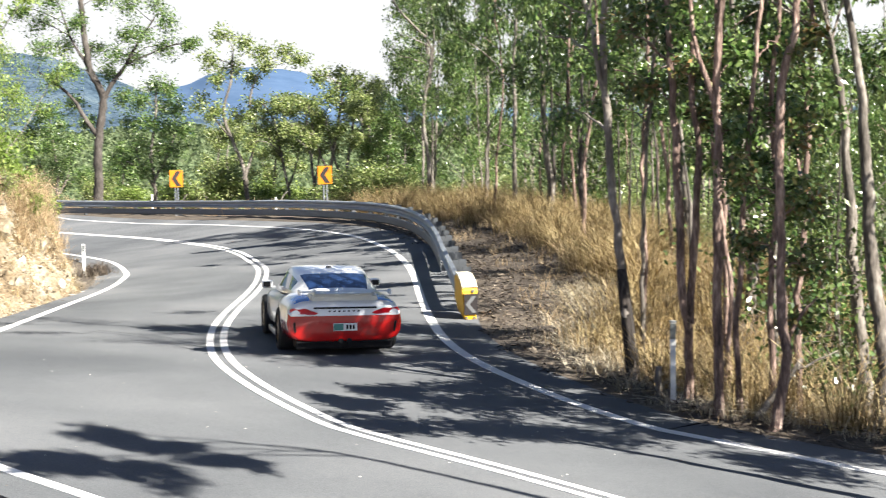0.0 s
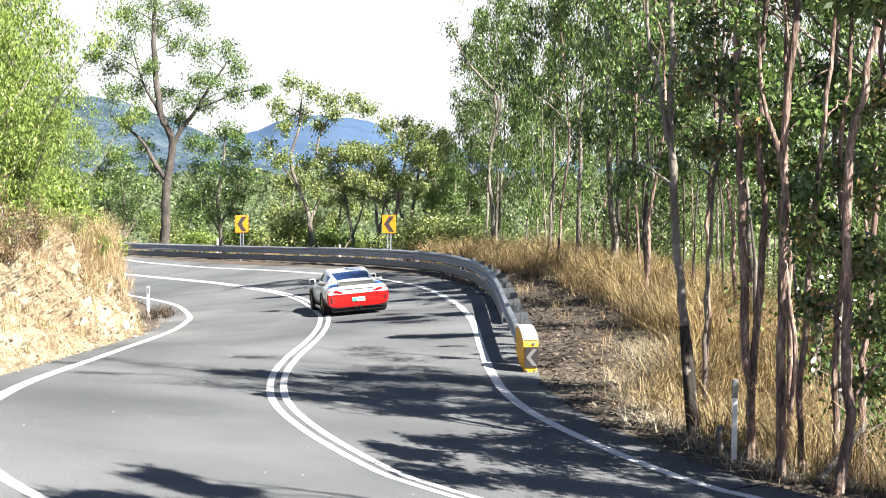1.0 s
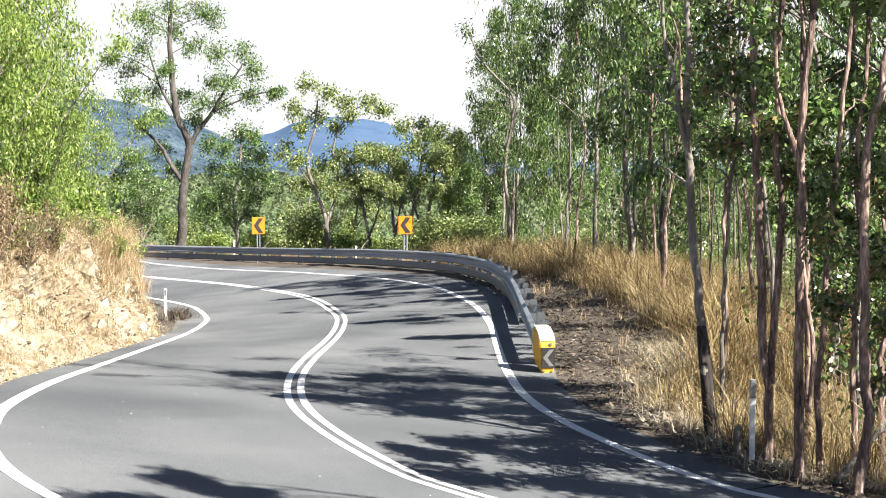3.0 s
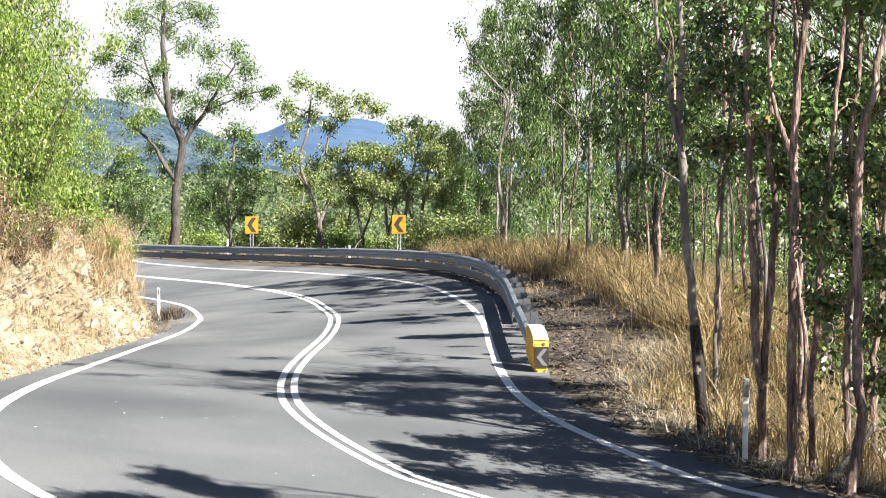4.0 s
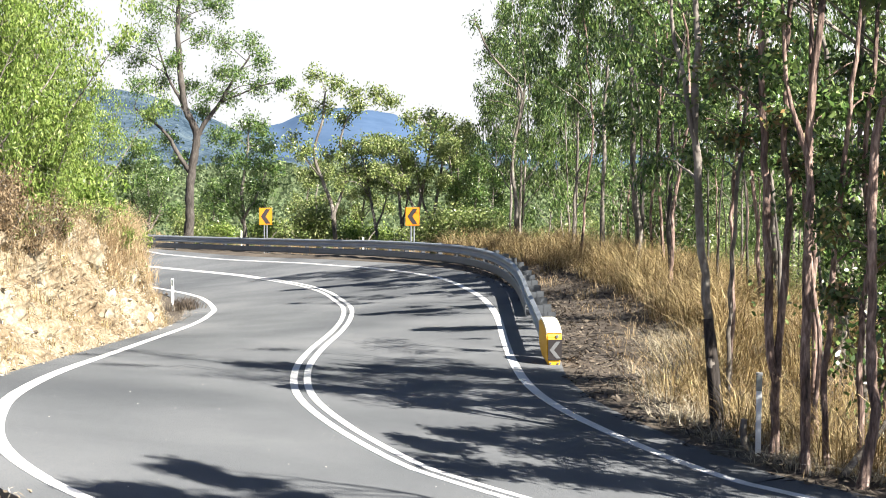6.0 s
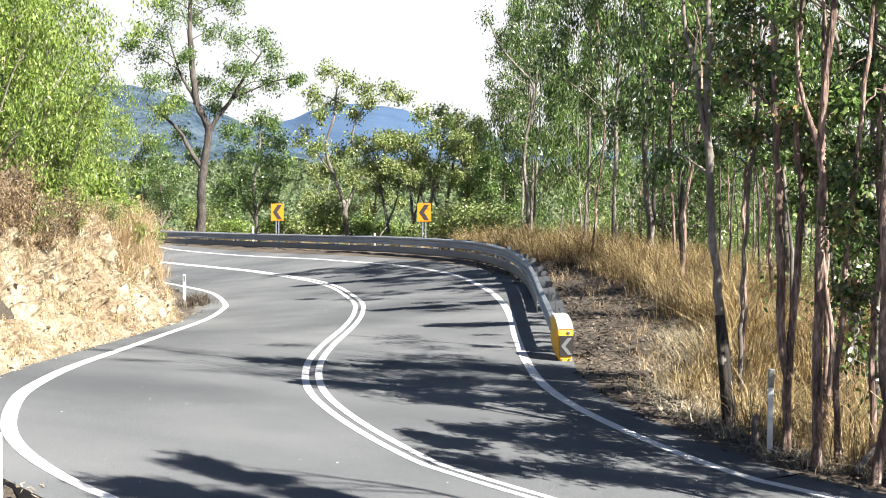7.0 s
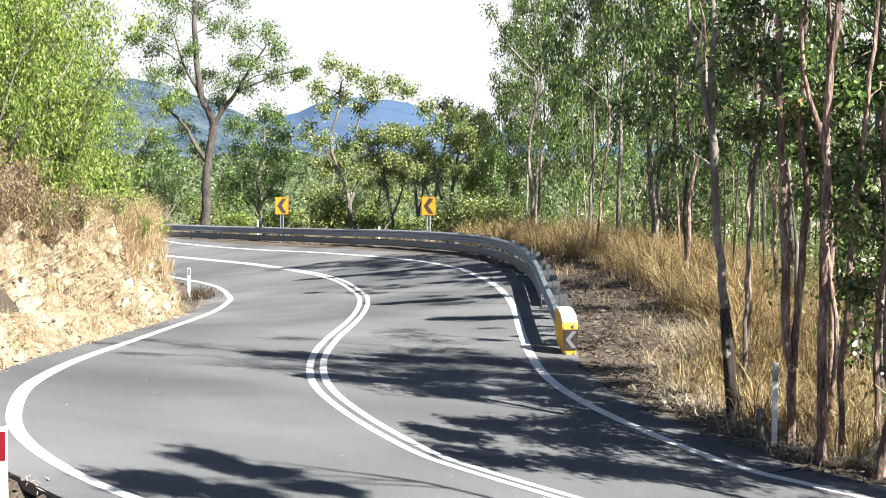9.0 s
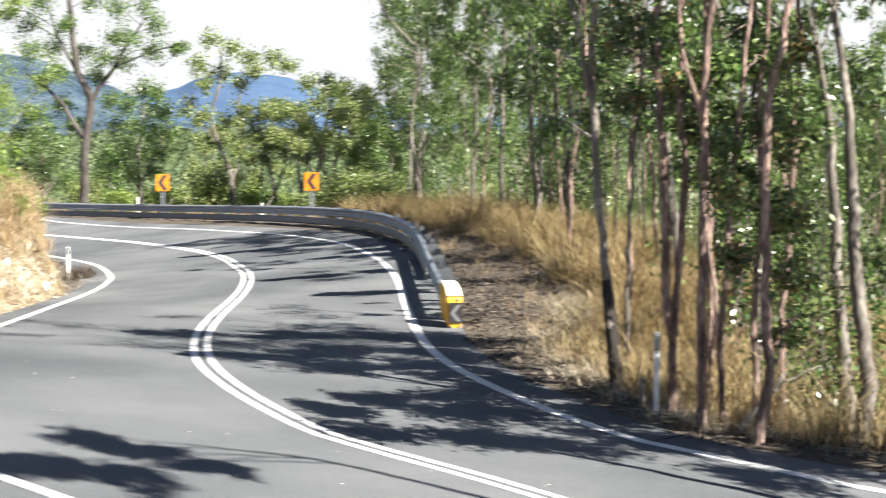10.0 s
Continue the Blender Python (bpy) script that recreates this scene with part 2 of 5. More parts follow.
def road_z(x, y):
    """Height of the sealed road: a downhill bend with superelevation."""
    u, v = (np.clip(y, 10, 80) - 35) / 20, np.clip(x, -15, 5) / 10
    return 0.0746 - 0.3288 * u + 0.2816 * u * u + 0.5916 * v + 1.2045 * u * v + 0.2932 * v * v - 0.0254 * u ** 3 - 0.3491 * u * u * v


def nearest(curve, pts):
    best = np.empty(len(pts), int)
    for i in range(0, len(pts), 4000):
        d = ((pts[i:i + 4000, None] - curve[None, :, :2]) ** 2).sum(-1)
        best[i:i + 4000] = d.argmin(1)
    return best


def smooth(a, b, x):
    t = np.clip((x - a) / (b - a), 0, 1)
    return t * t * (3 - 2 * t)


C_TAN = tangents(CENTRE)
L_NEAR, R_NEAR = nearest(LEFT_EDGE, CENTRE), nearest(RIGHT_EDGE, CENTRE)
W_LEFT = np.linalg.norm(LEFT_EDGE[L_NEAR] - CENTRE, axis=1)
W_RIGHT = np.linalg.norm(RIGHT_EDGE[R_NEAR] - CENTRE, axis=1)


def lumps(x, y):
    return 0.5 * np.sin(x * 1.7 + 1.3 * np.sin(y * 0.9)) * np.sin(y * 1.3 + 1.1 * np.sin(x * 1.1)) + 0.5 * np.sin(x * 3.9 + 2 * np.sin(y * 2.3)) * np.sin(y * 4.3 + x)


def bank_height(y):
    """Height of the rock cutting along the inside of the bend."""
    return np.interp(y, [9, 13, 17, 25, 35, 45, 60], [0.3, 1.0, 1.55, 1.95, 2.35, 2.4, 2.4])


def ground_z(x, y, full=False):
    x, y = np.atleast_1d(np.asarray(x, float)), np.atleast_1d(np.asarray(y, float))
    pts = np.stack([x, y], 1)
    k = nearest(CENTRE, pts)
    c, t = CENTRE[k], C_TAN[k]
    rel = pts - c
    side = t[:, 0] * rel[:, 1] - t[:, 1] * rel[:, 0]
    dist = np.linalg.norm(rel, axis=1)
    left = side > 0
    w = np.where(left, W_LEFT[k], W_RIGHT[k])
    s = dist - w
    reach = np.where(left, 0.6, 2.5)
    f = np.minimum(1.0, (w + reach) / np.maximum(dist, 1e-6))
    z = road_z(c[:, 0] + rel[:, 0] * f, c[:, 1] + rel[:, 1] * f)
    yn = c[:, 1]
    # outer side: verge, low bund, then the drop
    near = 1 - smooth(23, 29, yn)
    far = smooth(52, 60, yn)
    drop_n = 0.05 * smooth(0.6, 1.3, s) - 0.5 * np.maximum(0, s - 1.7)
    drop_m = 0.3 * smooth(2.6, 4.2, s) - 0.22 * np.maximum(0, s - 5.0)
    drop_f = -0.05 * smooth(2, 4, s) - 0.28 * np.maximum(0, s - 6.5)
    outer = near * drop_n + (1 - near) * ((1 - far) * drop_m + far * drop_f)
    outer = -7 * (1 - np.exp(outer / 7)) * (outer < 0) + outer * (outer >= 0) - 0.12 * np.maximum(0, s - 25)
    # inner side: cutting, and the stand of the camera
    b = bank_height(yn)
    s2 = s - 0.15 - 1.0 * smooth(36, 45, yn) + 0.4 * smooth(52, 60, yn)
    cut = b * smooth(0.6, 2.6, s2) - 0.5 * smooth(0.5, 1.0, s2) * (1 - smooth(2.6, 3.6, s2)) + 0.3 * np.maximum(0, s2 - 2.6)
    cut = np.where(cut > 9, 9 + 3 * (1 - np.exp(-(cut - 9) / 3)), cut)
    stand = 0.02 + 0.29 * np.maximum(0, s - 0.7)
    stand = np.minimum(stand, 3.0)
    m = smooth(12, 15, yn)
    inner = m * cut + (1 - m) * stand
    prof = np.where(left, inner, outer)
    prof = np.where(s < 0.0, -0.12, prof - 0.04)
    bumpy = smooth(1.5, 3.0, s) * 0.09 * lumps(x, y)
    valley = -17 - 3 * smooth(150, 700, np.hypot(x, y))
    out = np.maximum(z + prof + bumpy, valley)
    return (out, s, left, yn) if full else out


def gz(x, y):
    return float(ground_z([x], [y])[0])


# ------------------------------------------------------------------ ground, road, lines
def grown(lo, hi, step, reach, rate=1.35):
    a = list(np.arange(lo, hi + 1e-6, step))
    d, x = step, a[-1]
    up = []
    while x < reach:
        d *= rate
        x += d
        up.append(x)
    d, x, down = step, lo, []
    while x > -reach:
        d *= rate
        x -= d
        down.append(x)
    return np.array(down[::-1] + a + up)


def build_ground():
    xs, ys = grown(-22, 22, 0.4, 4600), grown(2, 96, 0.4, 4600)
    gx, gy = np.meshgrid(xs, ys)
    z = ground_z(gx.ravel(), gy.ravel())
    nx, ny = len(xs), len(ys)
    verts = np.stack([gx.ravel(), gy.ravel(), z], 1)
    i = np.arange(nx * ny).reshape(ny, nx)
    faces = np.stack([i[:-1, :-1], i[:-1, 1:], i[1:, 1:], i[1:, :-1]], -1).reshape(-1, 4)
    me = mesh_of("ground", verts, faces.tolist(), EARTH)
    me.materials.append(VALLEY)
    cen = verts[faces].mean(1)
    me.polygons.foreach_set("material_index", ((np.hypot(cen[:, 0], cen[:, 1]) > 108) & (cen[:, 2] < -5)).astype(np.int32))
    ob = new("ground", me)
    tagged(ob, "dry brown earth slopes with leaf litter beside the road", "ground", kind="structure")


def ribbon(name, curve, offset, width, lift, mat, thick=0.004):
    """A thin painted band along a curve."""
    t = tangents(curve)
    n = np.stack([-t[:, 1], t[:, 0]], 1)
    rows = []
    for o in (offset - width / 2, offset + width / 2):
        p = curve[:, :2] + n * o
        rows.append(np.c_[p, road_z(p[:, 0], p[:, 1]) + lift])
    a, b = rows
    low = np.array([0, 0, thick])
    verts = np.vstack([a, b, a - low, b - low])
    m = len(a)
    faces = []
    for i in range(m - 1):
        faces += [(i, m + i, m + i + 1, i + 1)[::-1], (i, i + 1, 2 * m + i + 1, 2 * m + i)[::-1], (m + i, 3 * m + i, 3 * m + i + 1, m + i + 1)[::-1]]
    return new(name, mesh_of(name, verts, faces, mat, False))


def build_road():
    ln = (LEFT_EDGE[L_NEAR] - CENTRE) / W_LEFT[:, None]
    rn = (RIGHT_EDGE[R_NEAR] - CENTRE) / W_RIGHT[:, None]
    wide = 0.6 + 0.3 * smooth(38, 46, CENTRE[:, 1]) * (1 - smooth(52, 58, CENTRE[:, 1]))
    lo = LEFT_EDGE[L_NEAR] + ln * wide[:, None]
    shoulder = 0.75 + 0.4 * smooth(24, 32, CENTRE[:, 1])
    ro = RIGHT_EDGE[R_NEAR] + rn * shoulder[:, None]
    cols = []
    for f in np.linspace(0, 1, 9):
        cols.append(lo * (1 - f) + CENTRE * f)
    for f in np.linspace(0, 1, 9)[1:]:
        cols.append(CENTRE * (1 - f) + ro * f)
    p = np.stack(cols, 1)
    n, m = p.shape[:2]
    z = road_z(p[..., 0], p[..., 1])
    verts = np.concatenate([p, z[..., None]], -1).reshape(-1, 3)
    i = np.arange(n * m).reshape(n, m)
    faces = np.stack([i[:-1, :-1], i[:-1, 1:], i[1:, 1:], i[1:, :-1]], -1).reshape(-1, 4).tolist()
    # broken outer rim, pushed down into the earth
    base = len(verts)
    rim = []
    for col in (0, m - 1):
        q = verts.reshape(n, m, 3)[:, col].copy()
        low = q.copy()
        low[:, 2] -= 0.09
        rim += [q, low]
    verts = np.vstack([verts] + rim)
    for j, col in enumerate((0, m - 1)):
        for r in range(n - 1):
            top, low = base + 2 * j * n + r, base + (2 * j + 1) * n + r
            faces.append((top, top + 1, low + 1, low))
    road = new("road", mesh_of("road", verts, faces, ASPHALT))
    tagged(road, "grey asphalt mountain road bending left downhill", "road", kind="structure")
    for name, curve, off, w, text in (("edge_line_inner", LEFT_EDGE, 0, 0.16, "white painted edge line on the inner side of the road"),
                                      ("edge_line_outer", RIGHT_EDGE, 0, 0.16, "white painted edge line on the outer side of the road"),
                                      ("centre_line_inner", CENTRE, 0.0, 0.115, "white painted double centre line, inner stripe"),
                                      ("centre_line_outer", CENTRE, -0.215, 0.115, "white painted double centre line, outer stripe")):
        tagged(ribbon(name, curve, off, w, 0.006, PAINT, 0.006), text, "road marking", kind="structure")


build_ground()
build_road()


# ------------------------------------------------------------------ rock cutting
BANK = []


def build_bank():
    t = tangents(LEFT_EDGE)
    n = np.stack([-t[:, 1], t[:, 0]], 1)
    keep = [i for i in range(len(LEFT_EDGE)) if 10.0 < LEFT_EDGE[i, 1] < 66 and LEFT_EDGE[i, 0] < -2.4]
    dense = []
    for i in keep[:-1]:
        for f in (0, 0.25, 0.5, 0.75):
            dense.append((LEFT_EDGE[i] * (1 - f) + LEFT_EDGE[i + 1] * f, n[i] * (1 - f) + n[i + 1] * f))
    rows = 60
    verts = []
    for p, m in dense:
        y = p[1]
        hb = float(bank_height(y)) * (1 + 0.3 * noise.noise(Vector((0.3, y * 0.45, 0))) + 0.12 * noise.noise(Vector((5.3, y * 1.6, 0))))
        ob = 0.5 + 1.0 * float(smooth(36, 45, y)) - 0.4 * float(smooth(52, 60, y))
        run = 2.4 - 1.0 * float(smooth(24, 40, y))
        base = float(road_z(p[0], p[1])) - 0.22
        for j in range(rows):
            v = j / (rows - 1)
            # toe, face, brow, top
            out = ob + run * (1 - (1 - v) ** 1.7) + 2.0 * max(0, v - 0.85)
            up = hb * min(1.0, 1.18 * v ** 1.15) + 0.5 * max(0, v - 0.85)
            q = Vector((p[0] + m[0] * out, p[1] + m[1] * out, base + up))
            amp = min(1, 4 * v) * (0.55 + 0.45 * min(1, (y - 10) / 20))
            big = noise.noise(q * 0.6) * 0.4
            cells = noise.voronoi(Vector((q.x, q.y * 0.9, q.z * 0.7 + q.y * 0.25)) * 0.85)[0][0] * 0.6
            med = noise.fractal(q * 2.4, 0.75, 2.1, 5) * 0.24
            d = min(0.3, amp * (big + cells + med - 0.25))
            verts.append((q.x - m[0] * d, q.y - m[1] * d, q.z + 0.35 * d))
    k = len(dense)
    faces = [(i * rows + j, i * rows + j + 1, (i + 1) * rows + j + 1, (i + 1) * rows + j) for i in range(k - 1) for j in range(rows - 1)]
    BANK.append(np.array(verts).reshape(k, rows, 3))
    ob = new("rock_cutting", mesh_of("rock_cutting", verts, faces, ROCK, False))
    tagged(ob, "tan crumbling rock and earth cutting beside the road", "rock face", kind="structure")


def rock_mesh(seed, mat, size=(1, 1, 1), rough=0.3):
    bm = bmesh.new()
    bmesh.ops.create_icosphere(bm, subdivisions=2, radius=0.5)
    off = Vector((seed * 3.1, seed * 1.7, seed * 0.9))
    for v in bm.verts:
        f = 1 + rough * noise.noise(v.co * 2.2 + off) + 0.25 * noise.cell(v.co * 3 + off)
        v.co = Vector((v.co.x * size[0], v.co.y * size[1], v.co.z * size[2])) * f
    me = bpy.data.meshes.new("boulder")
    bm.to_mesh(me)
    bm.free()
    me.materials.append(mat)
    return me


build_bank()


# ------------------------------------------------------------------ guard rail
RAIL = spline([(1.78, 27.6), (1.8, 28.6), (1.87, 33.4), (1.96, 39.7), (1.88, 44.2), (1.5, 48.8), (0.85, 52.6), (0, 55.8), (-2.2, 61.8), (-4.7, 67.5), (-8, 73.6), (-11.8, 78.2),
               (-15.3, 81.2), (-20, 85.5), (-28, 91.5), (-40, 96.5), (-56, 97.5)], 0.4)
RAIL_T = tangents(RAIL)
RAIL_N = np.stack([-RAIL_T[:, 1], RAIL_T[:, 0]], 1)
RAIL_Z = np.convolve(np.pad(ground_z(RAIL[:, 0], RAIL[:, 1]), 15, mode="edge"), np.ones(31) / 31, "valid")


def swept(name, profile, start, mat, smooth_on=False):
    """A closed profile of (offset to the road, height) swept along the rail line."""
    k = len(profile)
    verts, faces = [], []
    for i in range(start, len(RAIL)):
        for o, h in profile:
            verts.append((RAIL[i, 0] + RAIL_N[i, 0] * o, RAIL[i, 1] + RAIL_N[i, 1] * o, RAIL_Z[i] + h))
    m = len(RAIL) - start
    for i in range(m - 1):
        for j in range(k):
            a, b = i * k + j, i * k + (j + 1) % k
            faces.append((a, b, b + k, a + k))
    faces += [tuple(range(k))[::-1], tuple((m - 1) * k + j for j in range(k))]
    return mesh_of(name, verts, faces, mat, smooth_on)


def build_rail():
    root = tagged(new("guard_rail"), "galvanised steel crash barrier with lower rub rail along the bend", "guard rail")
    w = [(0.0, 0.40), (0.075, 0.425), (0.085, 0.455), (0.075, 0.49), (0.012, 0.525), (0.006, 0.56), (0.012, 0.60), (0.075, 0.635), (0.085, 0.665), (0.075, 0.70), (0.0, 0.735)]
    prof = w + [(o - 0.006, h) for o, h in w[::-1]]
    part("beam", swept("beam", prof, 0, GALV), GALV, root, "corrugated galvanised steel beam")
    low = [(0.03, 0.05), (0.06, 0.09), (0.06, 0.29), (0.03, 0.325), (0.02, 0.325), (0.048, 0.285), (0.048, 0.09), (0.02, 0.05)]
    part("rub_rail", swept("rub_rail", low, 19, GALV_DULL), GALV_DULL, root, "flat grey steel rub rail near the ground")
    post = bmesh.new()
    for sx, sy, at in ((0.006, 0.12, (-0.075, 0, 0.2)), (0.006, 0.12, (0.075, 0, 0.2)), (0.15, 0.006, (0, 0.057, 0.2))):
        box(sx, sy, 1.1, at, bm=post)
    post_me = bpy.data.meshes.new("post")
    post.to_mesh(post_me)
    post.free()
    post_me.materials.append(POST_STEEL)
    blk = bmesh.new()
    for sx, sy, at in ((0.14, 0.006, (0, 0.06, 0)), (0.006, 0.12, (-0.067, 0, 0)), (0.006, 0.12, (0.07, 0, 0))):
        box(sx, sy, 0.34, at, bm=blk)
    blk_me = bpy.data.meshes.new("blockout")
    blk.to_mesh(blk_me)
    blk.free()
    blk_me.materials.append(POST_STEEL)
    s = 0
    while s < len(RAIL):
        yaw = math.degrees(math.atan2(RAIL_N[s, 1], RAIL_N[s, 0]))
        p = RAIL[s] - RAIL_N[s] * 0.235
        ob = part("post", post_me, None, root)
        ob.matrix_basis = pose(p[0], p[1], RAIL_Z[s], 0, 0, yaw)
        q = RAIL[s] - RAIL_N[s] * 0.08
        ob = part("blockout", blk_me, None, root)
        ob.matrix_basis = pose(q[0], q[1], RAIL_Z[s] + 0.56, 0, 0, yaw)
        s += 4 if s < 40 else 5


def chevron(w, h, depth, notch):
    """Outline of a left-pointing chevron in a w by h field."""
    return [(-w / 2, 0), (w / 2 - notch, h / 2), (w / 2, h / 2), (-w / 2 + notch, 0), (w / 2, -h / 2), (w / 2 - notch, -h / 2)]


def build_terminal():
    x, y = 1.87, 26.75
    root = tagged(new("barrier_terminal"), "yellow plastic crash barrier end, sunlit top painted pale, with an arrow plate", "crash cushion")
    root.matrix_basis = pose(x, y, gz(x, y) - 0.03, 0, 0, 6)
    # half widths widen towards the top of the nose; the top slopes up and back
    side = [(-0.30, 0.06, 0.11), (0.30, 0.16, 0.12), (0.62, 0.34, 0.12), (0.66, 0.76, 0.12), (0.5, 0.83, 0.125), (0.2, 0.83, 0.135), (-0.08, 0.76, 0.14), (-0.25, 0.66, 0.14), (-0.31, 0.56, 0.138)]
    bm = bmesh.new()
    a = [bm.verts.new((-w, u, v)) for u, v, w in side]
    b = [bm.verts.new((w, u, v)) for u, v, w in side]
    bm.faces.new(a), bm.faces.new(b[::-1])
    for i in range(len(a)):
        bm.faces.new((a[i], b[i], b[(i + 1) % len(a)], a[(i + 1) % len(a)]))
    bmesh.ops.recalc_face_normals(bm, faces=bm.faces)
    bmesh.ops.bevel(bm, geom=list(bm.edges), offset=0.02, segments=2, affect="EDGES")
    part("shell", bm, YELLOW, root, "yellow plastic nose shell")
    # pale sheet over the shell: sun glare on its top put in as colour
    pale_top = bmesh.new()
    top = [(-0.285, 0.645, 0.139), (-0.25, 0.672, 0.142), (-0.08, 0.772, 0.144), (0.2, 0.842, 0.14), (0.5, 0.842, 0.13)]
    grid = [[pale_top.verts.new((k * w, u, v - (0.02 if abs(k) == 1 else 0.0) + (0.006 if abs(k) < 1 else 0))) for k in (-1, -0.93, 0, 0.93, 1)] for u, v, w in top]
    for i in range(len(grid) - 1):
        for j in range(4):
            pale_top.faces.new((grid[i][j], grid[i][j + 1], grid[i + 1][j + 1], grid[i + 1][j]))
    bmesh.ops.recalc_face_normals(pale_top, faces=pale_top.faces)
    bmesh.ops.solidify(pale_top, geom=list(pale_top.faces), thickness=0.008)
    part("pale_top", pale_top, SUNLIT_TOP, root, "creamy top of the nose, sun glare painted in")
    plate = part("arrow_plate", box(0.245, 0.012, 0.37, (0.01, -0.318, 0.345), 0.004), BLACK, root, "black plate")
    bm = prism([(px + 0.01, pz + 0.345) for px, pz in chevron(0.2, 0.3, 0, 0.08)], -0.332, -0.326)
    part("arrow", bm, ARROW_GREY, plate, "grey-white arrow")
    part("foot", box(0.2, 0.2, 0.14, (0, -0.2, 0.03), 0.01), YELLOW, root)
    for bx in (-0.07, 0.07):
        part("bolt", rod(0.02, 0.03, (bx, -0.31, 0.105), pose(0, 0, 0, 90)), DARK_CAP, root)
    part("clasp", box(0.05, 0.03, 0.05, (0.05, -0.315, 0.585), 0.006), GALV_DULL, root)


def build_sign(x, y, z_mid, w, h, yaw):
    root = tagged(new("chevron_sign"), "yellow road sign with a black chevron on steel posts", "road sign", "bend warning signs")
    g = gz(x, y)
    root.matrix_basis = pose(x, y, g, 0, 0, yaw)
    zc = z_mid - g
    board = part("board", box(w, 0.012, h, (0, -0.05, zc), 0.005), SIGN_YELLOW, root, "orange-yellow sheet metal board")
    out = [(px * 1.0, pz + zc) for px, pz in chevron(w * 0.74, h * 0.86, 0, w * 0.36)]
    part("chevron", prism(out, -0.064, -0.059), BLACK, board, "black chevron")
    for dx in (-0.06, 0.075):
        part("post", rod(0.032, zc + h / 2 + 0.3, (dx, 0.0, (zc + h / 2 - 0.3) / 2 - 0.02)), GALV, root, "galvanised round post")
    for dz in (-0.25, 0.25):
        part("bracket", box(w * 0.8, 0.03, 0.03, (0, -0.028, zc + dz * h)), GALV_DULL, root)


def build_guide_post(x, y, height, width, reflector, label, band=False):
    root = tagged(new("guide_post"), label, "guide post", "roadside guide posts")
    root.matrix_basis = pose(x, y, gz(x, y), 0, 0, -math.degrees(math.atan2(x, y)))
    bm = box(width, 0.014, height + 0.3, (0, 0, height / 2 - 0.15), 0.004)
    box(0.014, 0.05, height + 0.3, (-width / 2 + 0.008, 0.02, height / 2 - 0.15), 0.003, bm=bm)
    box(0.014, 0.05, height + 0.3, (width / 2 - 0.008, 0.02, height / 2 - 0.15), 0.003, bm=bm)
    part("blade", bm, WHITE, root, "white plastic blade")
    if band:
        part("band", box(width + 0.006, 0.022, 0.19, (0, -0.002, height - 0.12), 0.004), DARK_CAP, root, "dark weathered band")
        part("cap", box(width + 0.012, 0.05, 0.03, (0, 0.01, height - 0.005), 0.006), GREY_REFLECT, root)
    if reflector is not None:
        part("reflector", box(width * 0.72, 0.008, 0.2, (0, -0.012, height - 0.13), 0.003), reflector, root, "rectangular reflector")


build_rail()
build_terminal()
build_sign(-9.27, 76.0, 0.85, 0.66, 0.86, 18)
build_sign(-1.53, 64.5, 1.35, 0.60, 0.78, 10)
build_guide_post(3.80, 18.1, 1.0, 0.068, None, "white guide post with a dark top band at the road's edge", band=True)
build_guide_post(-8.32, 45.1, 0.98, 0.085, DARK_CAP, "white guide post with a dark reflector slot beside the cutting")
build_guide_post(-3.14, 10.0, 0.80, 0.10, RED_REFLECT, "white guide post with a red reflector beside the near edge line")
build_guide_post(-10.85, 78.6, -0.02 - gz(-10.85, 78.6), 0.08, None, "small white post behind the crash barrier")
build_guide_post(-3.9, 69.0, 0.2 - gz(-3.9, 69.0), 0.08, None, "small white post behind the crash barrier")


# ------------------------------------------------------------------ plants
def tubes_mesh(name, lines, mat, sides=7):
    """Tapered round limbs; lines is a list of (points, radii)."""
    verts, faces = [], []
    for pts, radii in lines:
        k = sides + 3 if radii[0] > 0.05 else (sides if radii[0] > 0.018 else 4)
        base = len(verts)
        for i, p in enumerate(pts):
            d = (pts[min(i + 1, len(pts) - 1)] - pts[max(i - 1, 0)]).normalized()
            a = d.orthogonal().normalized()
            if i and a.dot(last) < 0:
                a = -a
            b = d.cross(a)
            last = a
            for j in range(k):
                an = 2 * math.pi * j / k
                r = radii[i] * (1 + 0.08 * math.sin(3 * an + i))
                verts.append(p + (a * math.cos(an) + b * math.sin(an)) * r)
        for i in range(len(pts) - 1):
            for j in range(k):
                q, s = base + i * k + j, base + i * k + (j + 1) % k
                faces.append((q, s, s + k, q + k))
        faces.append(tuple(base + (len(pts) - 1) * k + j for j in range(k)))
    return mesh_of(name, verts, faces, mat)


def limb(rng, p, d, length, r0, r1, n=7, wobble=0.15, lift=0.0):
    """A wandering limb from p along d."""
    pts, radii = [p.copy()], [r0]
    d = d.normalized()
    for i in range(1, n):
        d = (d + Vector((rng.gauss(0, wobble), rng.gauss(0, wobble), rng.gauss(0, wobble) + lift))).normalized()
        pts.append(pts[-1] + d * length / (n - 1))
        radii.append(r0 + (r1 - r0) * i / (n - 1))
    return pts, radii


def along(pts, f):
    s = f * (len(pts) - 1)
    i = min(int(s), len(pts) - 2)
    return pts[i].lerp(pts[i + 1], s - i), (pts[i + 1] - pts[i]).normalized()


